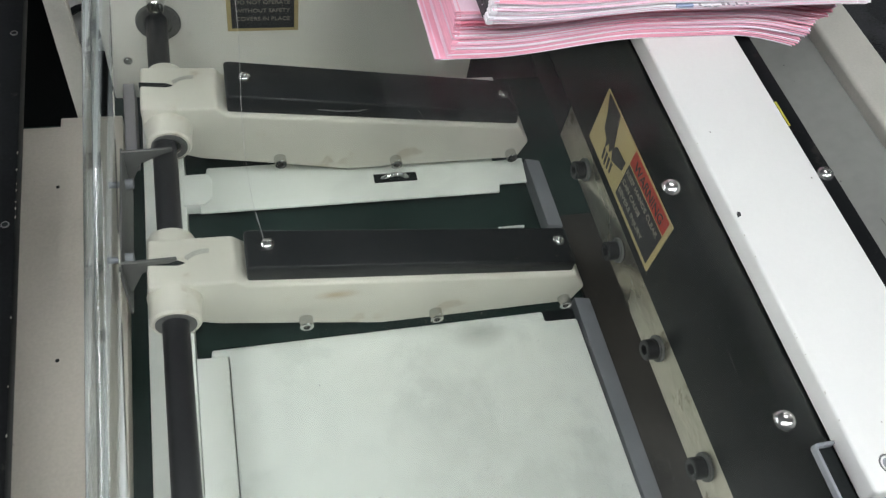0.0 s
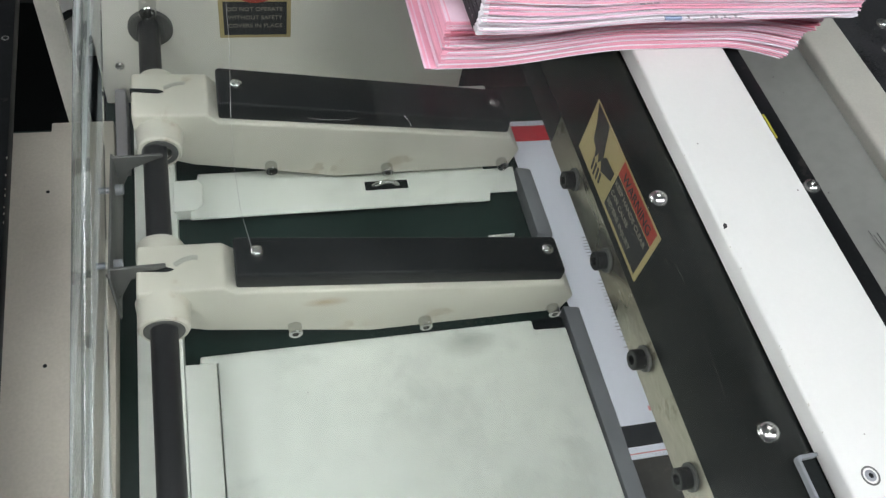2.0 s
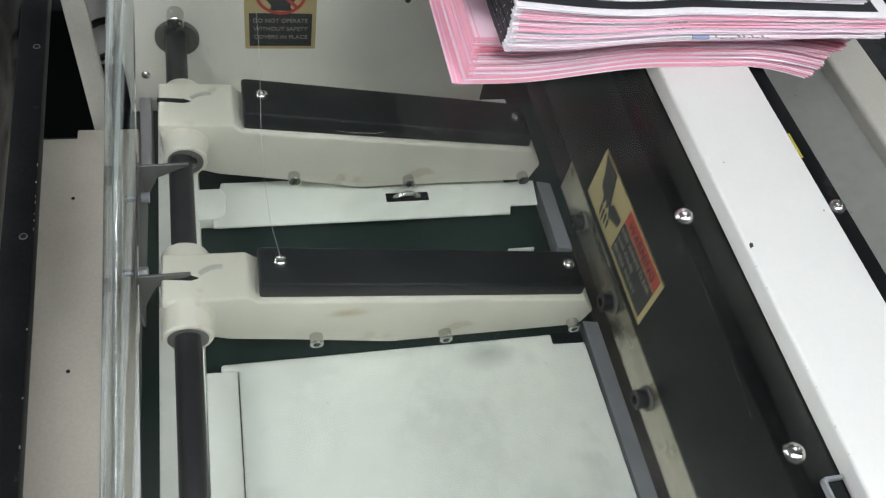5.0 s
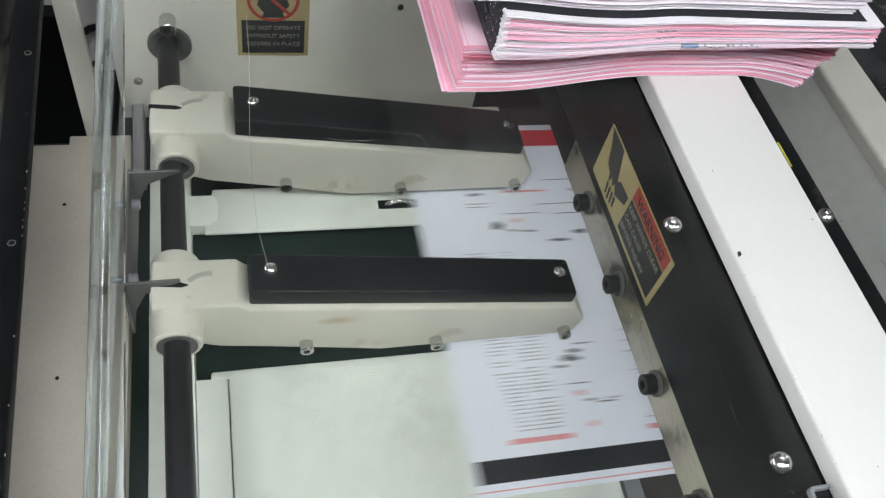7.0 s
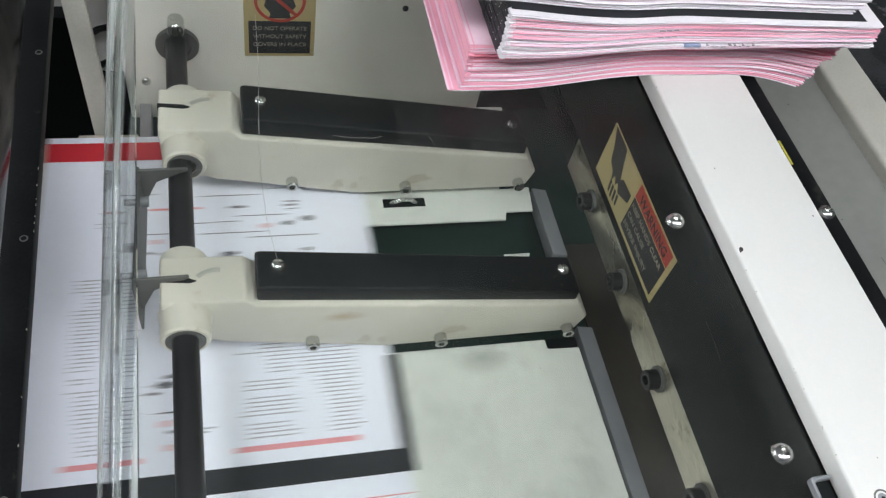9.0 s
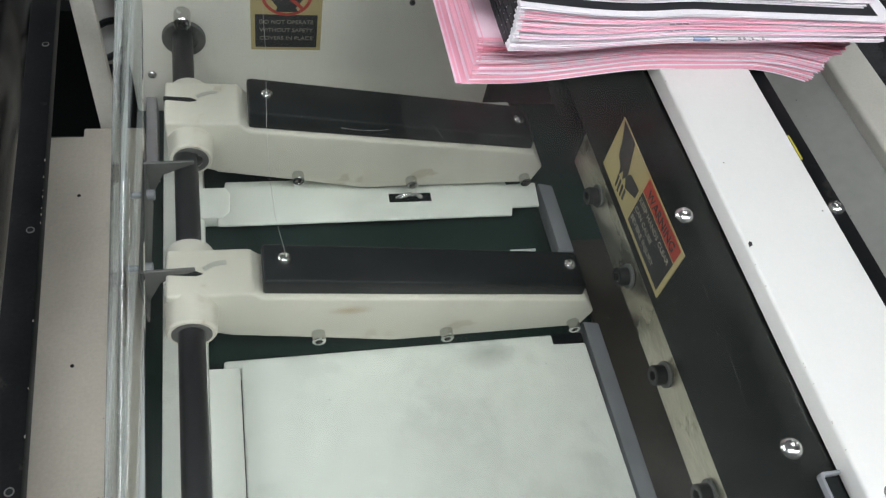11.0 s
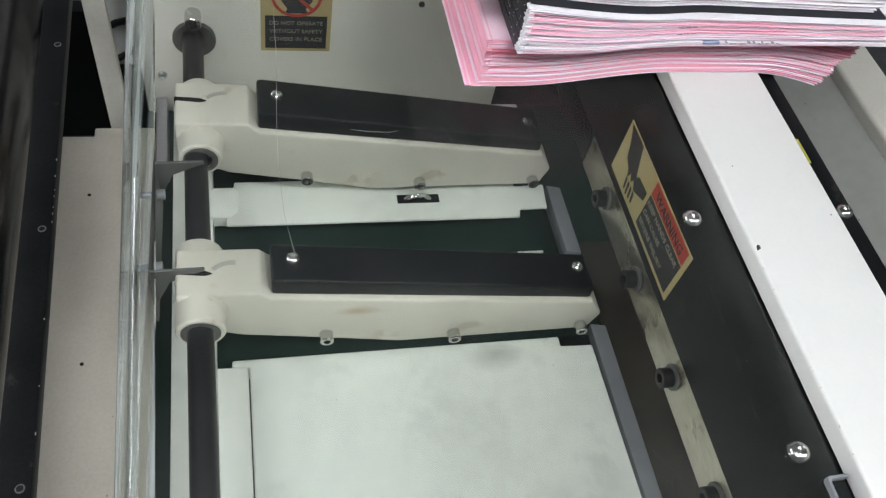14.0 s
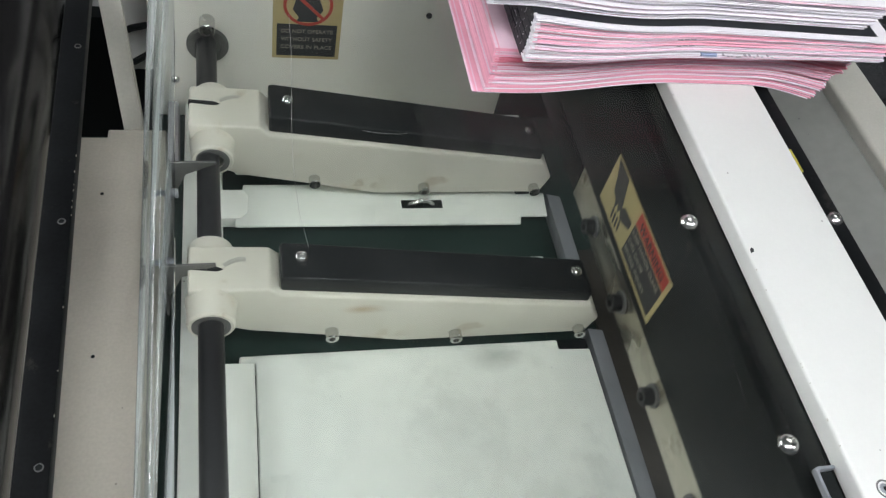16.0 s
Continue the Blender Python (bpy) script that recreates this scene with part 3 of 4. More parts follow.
# ---- knife bar, keyed later ----
def knife():
    t = thing("knife_bar", "black knife bar with steel blade and warning label", "knife bar")
    part("beam", box(0.2835, 0.2955, 0.03, 0.622, 0.1245, 0.229, 0.0012), M_BLACKP, t, "black painted beam")
    blade = box(0.2845, 0.2895, 0.03, 0.452, 0.088, 0.1243, 0.0006)
    part("blade", blade, M_BLADE, t, "dull polished steel blade")
    # far stretch of the blade, its dark reflection put in as black paint
    part("blade_dark_end", box(0.2842, 0.2895, 0.4525, 0.622, 0.090, 0.1243, 0.0006), M_BLACKP, t)
    for y in (0.137, 0.2255, 0.312, 0.394):
        socket_screw(0.0075, 0.0085, pose(0.2812, y, 0.108, 0, -90), t, "cap_screw", M_OXIDE)
        part("washer", lathe([(0.0098, 0.0), (0.0098, 0.0020), (0.0093, 0.0025), (0.005, 0.0026), (0.005, 0.0)], pose(0.2838, y, 0.108, 0, -90), 24), M_BRKT, t)
    # warning label on the face towards the sheets
    X = 0.2835
    s = part("warning_label", box(X - 0.0008, X, 0.2745, 0.4075, 0.1345, 0.1865), M_GOLD, t, "gold, red and black warning label")
    part("black_field", box(X - 0.0012, X - 0.0008, 0.279, 0.345, 0.1385, 0.1705), M_LBLACK, s)
    part("red_field", box(X - 0.0012, X - 0.0008, 0.279, 0.345, 0.172, 0.1855), M_LRED, s)

    def line(body, size, y, z, width, material):
        bm = words(body, size, Matrix())
        xs = [v.co.x for v in bm.verts]
        k = width / (max(xs) - min(xs))
        turn = Matrix(((0, 0, -1, X - 0.0014), (-1, 0, 0, y), (0, 1, 0, z), (0, 0, 0, 1)))
        bmesh.ops.transform(bm, matrix=turn @ Matrix.Diagonal((k, 1, 1, 1)) @ Matrix.Translation((-min(xs), 0, 0)), verts=bm.verts[:])
        part("lettering", bm, material, s)
    line("WARNING", 0.011, 0.338, 0.1745, 0.052, M_LBLACK)
    line("KEEP HANDS CLEAR", 0.0062, 0.343, 0.1630, 0.060, M_LWHITE)
    line("CAN CAUSE", 0.0062, 0.343, 0.1535, 0.034, M_LWHITE)
    line("SEVERE INJURY", 0.0062, 0.343, 0.1440, 0.048, M_LWHITE)
    # pictogram as plain dark shapes: a flat pad under a wedge
    pad = [(0.404, 0.186), (0.380, 0.186), (0.374, 0.170), (0.370, 0.160), (0.374, 0.152), (0.378, 0.158), (0.381, 0.150), (0.384, 0.157), (0.392, 0.160), (0.396, 0.172)]
    part("pictogram", prism(pad, "x", X - 0.0012, X - 0.0008), M_LBLACK, s)
    part("pictogram", prism([(0.372, 0.1585), (0.366, 0.151), (0.350, 0.158), (0.350, 0.1665), (0.367, 0.1655)], "x", X - 0.0013, X - 0.0008), M_LBLACK, s)
    for i in range(4):
        y = 0.382 - 0.0052 * i
        part("pictogram", prism([(y, 0.1495), (y - 0.0028, 0.1495), (y - 0.0042, 0.1385 + 0.001 * abs(i - 1)), (y - 0.0022, 0.1385 + 0.001 * abs(i - 1))], "x", X - 0.0012, X - 0.0008), M_LBLACK, s)
    return t


KNIFE = knife()


def cross_bar():
    t = thing("cross_bar", "white painted steel cross bar with chipped edges", "machine bar")
    part("beam", box(0.2815, 0.3535, 0.071, 0.70, 0.2345, 0.2488, 0.0022, 3), M_WHITE, t)
    c = Matrix.Translation((0.2958, 0.0838, 0.2489))
    sink = part("countersunk_screw", lathe([(0.0030, -0.0006), (0.0044, 0.0001), (0.0048, 0.0002), (0.0050, 0.0), (0.0050, -0.0012)], c, 28), M_BRKT, t, "dark countersunk screw")
    part("screw_head", lathe([(0.0013, 0.0), (0.0014, 0.0005), (0.0023, 0.0005), (0.0029, 0.0001), (0.0031, -0.0008)], c, 20), M_GREYST, sink)
    part("socket", lathe([(0.0, 0.0001), (0.0015, 0.0001), (0.0015, -0.0008)], c, 6), M_DARK, sink)
    part("paint_chip", prism([(0.2832, 0.236), (0.2858, 0.2372), (0.2862, 0.2395), (0.2848, 0.2402), (0.2836, 0.2388)], "z", 0.2484, 0.2491), M_OXIDE, t, "dark chip in the paint")
    rnd = random.Random(8)
    for n in range(9):
        y = rnd.uniform(0.09, 0.38)
        w, h = rnd.uniform(0.0003, 0.0008), rnd.uniform(0.0006, 0.002)
        part("paint_chip", prism([(0.2818, y), (0.2818 + w, y + 0.2 * h), (0.2821 + w, y + h), (0.2819, y + 0.8 * h)], "z", 0.2468, 0.24835), M_POST, t)
    core = box(0.2975, 0.3525, 0.05, 0.625, 0.13, 0.2338, 0.002)
    part("web", core, M_BLACKP, t, "black painted web")
    part("flange", box(0.3540, 0.3735, 0.05, 0.70, 0.19, 0.2400, 0.001), M_BLACKP, t, "black flange")
    for y in (0.2695, 0.46):
        button_screw(0.0058, pose(0.3665, y, 0.2400), t)
    part("yellow_strip", box(0.3612, 0.3627, 0.312, 0.334, 0.2400, 0.2406), M_YELLOW, t)
    return t


cross_bar()


def side_cabinet():
    t = thing("side_cabinet", "grey painted side cabinet with scratches", "machine cabinet")
    part("panel", prism([(0.374, 0.014), (0.385, 0.035), (0.403, 0.060), (0.426, 0.083), (0.454, 0.105), (0.482, 0.122), (0.510, 0.135), (0.539, 0.143), (0.539, 0.012), (0.374, 0.012)], "y", -0.05, 0.80), M_GPANEL, t, "grey curved panel")
    part("ledge", box(0.540, 0.5885, -0.05, 0.80, 0.02, 0.155, 0.004, 3), M_POST, t, "paler ledge")
    part("outer", box(0.5895, 1.0, -0.05, 0.80, 0.02, 0.10, 0.003), M_SMOKE, t, "dark smoked outer cover")
    for x, y in ((0.7175, 0.5935), (0.6995, 0.552), (0.705, 0.50)):
        button_screw(0.007, pose(x, y, 0.10), t)
    rnd = random.Random(17)
    bm = bmesh.new()
    for x, y, n in ((0.470, 0.452, 0.030), (0.478, 0.385, 0.022), (0.500, 0.30, 0.026), (0.452, 0.50, 0.012), (0.492, 0.25, 0.018)):
        for k in range(3):
            a, w = x + 0.003 * k + rnd.uniform(-0.002, 0.002), rnd.uniform(0.00025, 0.0005)
            b = y + rnd.uniform(-0.006, 0.006)
            dz = 0.105 + (a - 0.454) * 0.61 + 0.0006
            tube([(a, b, dz), (a + 0.0006, b - 0.5 * n, dz + 0.0003), (a + 0.0024, b - n * rnd.uniform(0.7, 1.0), dz + 0.0011)], w, 5, bm)
    tagged(part("scratches", bm, M_BRKT, t, "dark scuffs in the paint"), kind="stuff")
    for y in (-0.05, 0.75):
        part("foot", box(0.40, 0.98, y, y + 0.05, -0.022, 0.0195, 0.002), M_BRKT, t)
    return t


side_cabinet()


# ---- left side: rail, roller, post ----
def rail():
    t = thing("guide_rail", "black painted guide rail with worn edge and screw holes", "rail")
    y0, y1 = -0.05, 0.75
    out = [(-0.153 + lean(0.04, y0), y0), (-0.1335 + lean(0.04, y0), y0), (-0.1335 + lean(0.04, y1), y1), (-0.153 + lean(0.04, y1), y1)]
    part("body", prism(out, "z", 0.136, 0.148, 0.0015), M_BLACKP, t)
    rnd = random.Random(3)
    for y in (0.355, 0.362, 0.368, 0.377, 0.383, 0.395, 0.28, 0.235, 0.41, 0.205):
        x = -0.1337 + lean(0.04, y)
        w, h = rnd.uniform(0.0002, 0.0006), rnd.uniform(0.0006, 0.0024)
        part("paint_chip", prism([(x - w, y), (x, y + 0.3 * h), (x - 0.3 * w, y + h), (x - 1.3 * w, y + 0.6 * h)], "z", 0.1474, 0.14815), M_FEED, t)
    for y in (0.175, 0.350, 0.5315):
        x = -0.1395 + lean(0.04, y)
        h = part("screw_hole", lathe([(0.0019, 0.1475), (0.0019, 0.1485), (0.0024, 0.1485), (0.0027, 0.1479)], Matrix.Translation((x, y, 0)), 18), M_BRKT, t)
        part("socket", lathe([(0, 0.1482), (0.0021, 0.1482), (0.0021, 0.147)], Matrix.Translation((x, y, 0)), 14), M_DARK, h)
    return t


rail()


def roller():
    t = thing("feed_roller", "dark polished feed roller", "roller")
    m = Matrix.Translation((-0.2155 + 0.04 * 0.35, -0.05, 0.105)) @ Matrix.Rotation(math.atan(0.04), 4, "Z") @ Matrix.Rotation(-math.pi / 2, 4, "X")
    part("drum", lathe([(0, 0), (0.048, 0), (0.05, 0.002), (0.05, 0.8), (0, 0.8)], m, 64), M_ROLL, t)
    part("cradle", box(-0.34, -0.265, -0.05, 0.75, 0.02, 0.12, 0.003), M_WALL, t)
    part("foot", box(-0.335, -0.27, -0.04, 0.08, -0.022, 0.0195, 0.002), M_WALL, t)
    return t


roller()


def post():
    t = thing("support_post", "worn grey painted steel post", "post")
    bm = bmesh.new()
    p0, p1 = Vector((-0.126, 0.594, -0.02)), Vector((-0.142, 0.66, 0.16))
    bmesh.ops.create_cube(bm, size=1)
    for v in bm.verts:
        base = p1 if v.co.z > 0 else p0
        v.co = base + Vector((v.co.x * 0.019, v.co.y * 0.01, 0))
    bmesh.ops.bevel(bm, geom=bm.edges[:], offset=0.001, segments=2, affect="EDGES")
    part("flat_bar", bm, M_POST, t)
    back = thing("rear_cover", "white painted rear cover behind the post", "machine cover")
    part("panel", box(-0.14, -0.06, 0.70, 0.712, -0.02, 0.20, 0.002), M_WHITE, back)
    cab = thing("cable", "black cable looping behind the post", "cable")
    part("sheath", tube([(-0.15, 0.69, 0.03), (-0.13, 0.688, 0.045), (-0.115, 0.687, 0.05), (-0.10, 0.688, 0.053), (-0.085, 0.69, 0.05), (-0.07, 0.69, 0.03)], 0.0035), M_BLACKPL, cab)
    part("sheath", tube([(-0.15, 0.69, -0.01), (-0.13, 0.688, 0.002), (-0.11, 0.687, 0.018), (-0.09, 0.688, 0.028), (-0.07, 0.69, 0.02)], 0.0035), M_BLACKPL, cab)
    return t


post()


# ---- clear safety cover ----
def safety_cover():
    t = thing("safety_cover", "clear acrylic safety cover, dusty and scratched", "machine guard")
    th, r = 0.005, 0.020
    zt = 0.2345
    xl = -0.0810
    arc = [math.pi / 2 * i / 10 for i in range(11)]
    bend_o = [(xl + r - r * math.sin(a), zt - r + r * math.cos(a)) for a in arc] + [(xl, 0.186)]
    bend_i = [(xl + r - (r - th) * math.sin(a), zt - r + (r - th) * math.cos(a)) for a in arc] + [(xl + th, 0.186)]

    def slab(outer, inner):
        bm = bmesh.new()
        rings = [[bm.verts.new((x + (lean(0.033, y) if x < 0.2 else 0), y, z)) for x, z in outer + inner[::-1]] for y in (0.045, 0.627)]
        n, h = len(rings[0]), len(outer)
        for i in range(n):
            bm.faces.new((rings[0][i], rings[0][(i + 1) % n], rings[1][(i + 1) % n], rings[1][i]))
        for ring in rings:
            for i in range(h - 1):
                bm.faces.new((ring[i], ring[i + 1], ring[n - 2 - i], ring[n - 1 - i]))
        bmesh.ops.recalc_face_normals(bm, faces=bm.faces[:])
        return bm
    part("sheet", slab([(0.2805, zt), (xl + r + 0.0002, zt)], [(0.2805, zt - th), (xl + r + 0.0002, zt - th)]), M_ACRYL, t, "clear acrylic top")
    part("bent_edge", slab(bend_o, bend_i), M_ACREDGE, t, "bent acrylic edge with light streaks put in as haze")
    for p in ((0.2605, 0.2725), (0.2625, 0.1175), (0.2600, 0.43)):
        button_screw(0.0062, pose(*p, zt), t)
    # front bracket of bent sheet steel
    br = prism([(0.268, 0.07), (0.268, 0.1005), (0.2695, 0.102), (0.2805, 0.102), (0.2805, 0.1002), (0.2705, 0.1), (0.2698, 0.099), (0.2698, 0.07)], "z", 0.2355, 0.2400, 0.0004, 1)
    fb = part("front_bracket", br, M_GREYST, t, "grey bent bracket")
    # added near-black sheet for the dark inside of the bracket
    part("bracket_shade", box(0.2702, 0.2804, 0.05, 0.0998, 0.2347, 0.2356), M_DARK, fb)
    return t


COVER = safety_cover()


def dust():
    """Loose specks lying on the cover."""
    rnd = random.Random(21)
    bm = bmesh.new()
    for n in range(5200):
        x = 0.279 - 0.34 * abs(rnd.gauss(0, 0.36))
        y = rnd.uniform(0.09, 0.50)
        if x < -0.055:
            continue
        a, w, h = rnd.uniform(0, 3.14), rnd.uniform(0.00005, 0.00014), rnd.uniform(0.00007, 0.0002) * rnd.choice((1, 1, 1, 1.6))
        c, d = math.cos(a), math.sin(a)
        z = 0.23452
        p = [bm.verts.new((x + c * u - d * v, y + d * u + c * v, z)) for u, v in ((-w, -h), (w, -h), (w * 0.6, h), (-w, h * 0.7))]
        q = bm.verts.new((x, y, z + 0.00012))
        for i in range(4):
            bm.faces.new((p[i], p[(i + 1) % 4], q))
    tagged(part("dust", bm, M_DUST, COVER, "pale loose dust"), kind="stuff")
    # fine scratches, mostly along the bar and beside the stack
    bm = bmesh.new()
    for n in range(48):
        x, y = 0.275 - 0.30 * abs(rnd.gauss(0, 0.45)), rnd.uniform(0.08, 0.40)
        if x < -0.04:
            continue
        a = rnd.gauss(1.75, 0.22) if n % 3 else rnd.uniform(0, 3.14)
        n2, w = rnd.uniform(0.006, 0.035) * (1 if n % 3 else 0.5), rnd.uniform(0.000006, 0.000016)
        bend = rnd.uniform(-0.08, 0.08)
        mid = (x + n2 / 2 * math.cos(a), y + n2 / 2 * math.sin(a))
        end = (x + n2 * math.cos(a + bend), y + n2 * math.sin(a + bend))
        if end[0] < 0.279:
            tube([(x, y, 0.23451), (*mid, 0.23451), (*end, 0.23451)], w, 4, bm)
    tagged(part("scratches", bm, M_HAIR, COVER, "fine pale scratches"), kind="stuff")


dust()

fib = thing("fibre_strand", "pale hair-thin strand lying on the cover", "strand")
part("strand", tube([(0.0125, 0.47, 0.2349), (0.012, 0.42, 0.2349), (0.009, 0.36, 0.2349), (0.008, 0.32, 0.2349), (0.0095, 0.285, 0.2349), (0.0135, 0.258, 0.2349)], 0.00013, 5), M_HAIR, fib)


# two curled fibres; the three-point line is a long scratch drawn as a strand
for pts in (((0.1105, 0.351, 0.2349), (0.1115, 0.3535, 0.2349), (0.1137, 0.3525, 0.2349), (0.1162, 0.3465, 0.2349), (0.1172, 0.3412, 0.2349)),
            ((0.2529, 0.2242, 0.2347), (0.2508, 0.1789, 0.2347), (0.247, 0.1378, 0.2347)),
            ((0.054, 0.3525, 0.2348), (0.0643, 0.3505, 0.2348), (0.0785, 0.3496, 0.2348), (0.0842, 0.3510, 0.2348))):
    curl = thing("fibre_strand", "pale thin line on the cover, fibre and scratch alike", "strand")
    part("strand", tube(pts, 0.00002 if len(pts) == 3 else 0.0001, 5), M_HAIR, curl)


# ---- stacks of folded booklets on the cover and the bar ----
def booklet(x0, x1, y0, y1, s, leaf, gap, mats, height, rz, rnd, fold):
    """A folded booklet: several leaves lying on one another, bent over what is below, with a round fold at one side.
    s: its place in the stack; height(x, s): where that lies; mats: the material of each leaf."""
    t = thing("booklet", "folded booklet", "booklet")
    nx = 26
    c = Matrix.Translation(((x0 + x1) / 2, y0, 0))
    turn = c @ Matrix.Rotation(rz, 4, "Z") @ c.inverted()
    for l, mi in enumerate(mats):
        bm = bmesh.new()
        b = x1 + rnd.uniform(-0.0010, 0.0010) + 0.0005 * l
        f = y0 + rnd.uniform(-0.0012, 0.0012)
        lo, hi = s + l * (leaf + gap), s + l * (leaf + gap) + leaf
        rows = []
        for k in range(nx + 1):
            x = x0 + (b - x0) * k / nx
            h, g2 = height(x, lo), height(x, hi)
            g = f + 0.0003 * math.sin(9 * l + 40 * x)
            rows.append([bm.verts.new(turn @ Vector(p)) for p in ((x, g + leaf * 0.3, h), (x, y1, h), (x, y1, g2), (x, g + leaf * 0.3, g2), (x, g, (h + g2) / 2))])
        for p, q in zip(rows, rows[1:]):
            for i in range(5):
                bm.faces.new((p[i], p[(i + 1) % 5], q[(i + 1) % 5], q[i]))
        for end in (rows[0], rows[-1]):
            bm.faces.new(end)
        bmesh.ops.recalc_face_normals(bm, faces=bm.faces[:])
        part("leaf", bm, (M_PINK, M_PALE, M_BWHITE, M_BGREY, M_ROSE)[mi], t)
    total = len(mats) * (leaf + gap) - gap
    bm = bmesh.new()
    lo, hi = height(x0, s), height(x0, s + total)
    ends = []
    for y in (y0 - 0.0004, y1):
        ring = [(x0 + 0.003, lo - 0.00003)] + [(x0 - 0.0013 * math.cos(a), (lo + hi) / 2 + (hi - lo - 0.00012) / 2 * math.sin(a)) for a in [math.pi * (k / 8 - 0.5) for k in range(9)]] + [(x0 + 0.003, hi + 0.00003)]
        ends.append([bm.verts.new(turn @ Vector((x, y, z))) for x, z in ring])
    for i in range(len(ends[0])):
        j = (i + 1) % len(ends[0])
        bm.faces.new((ends[0][i], ends[0][j], ends[1][j], ends[1][i]))
    for e in ends:
        bm.faces.new(e)
    bmesh.ops.recalc_face_normals(bm, faces=bm.faces[:])
    part("fold", bm, fold, t)
    return t


def smooth(a, b, x):
    u = min(1, max(0, (x - a) / (b - a)))
    return u * u * (3 - 2 * u)


def spine(b, x0, y0, y1, z0, z1):
    """The black printed fold of a booklet, broken by pale nicks."""
    bm = bmesh.new()
    rnd = random.Random(int(z0 * 1e6))
    y = y0 + rnd.uniform(0, 0.003)
    while y < y1:
        n = rnd.uniform(0.004, 0.009)
        box(x0 - 0.0015 + rnd.uniform(-0.0002, 0.0002), x0 + 0.002, y, y + n, z0 - 0.00005, z1 + 0.00008, bm=bm)
        y += n + rnd.uniform(0.0004, 0.0012)
    part("dark_fold", bm, M_INKB, b, "black printed fold")


LOWER, MIDDLE = 0.0402, 0.0352      # thickness of the two stacks at the folds


def lower_height(x, s):
    base = 0.2350 + 0.0142 * smooth(0.17, 0.283, x) - 0.0215 * (1 - 0.55 * s / LOWER) * smooth(0.345, 0.46, x)
    return base + s * (1 - 0.13 * smooth(0.15, 0.27, x) + 0.05 * smooth(0.3, 0.42, x))


def middle_height(x, s):
    return lower_height(min(x, 0.30), LOWER) + 0.0006 + 0.0022 * smooth(0.28, 0.43, x) + s * (1 - 0.33 * smooth(0.157, 0.26, x) - 0.13 * smooth(0.26, 0.43, x))


def top_height(x, s):
    return middle_height(x, MIDDLE) + 0.0016 + s * (1 - 0.2 * smooth(0.13, 0.3, x))


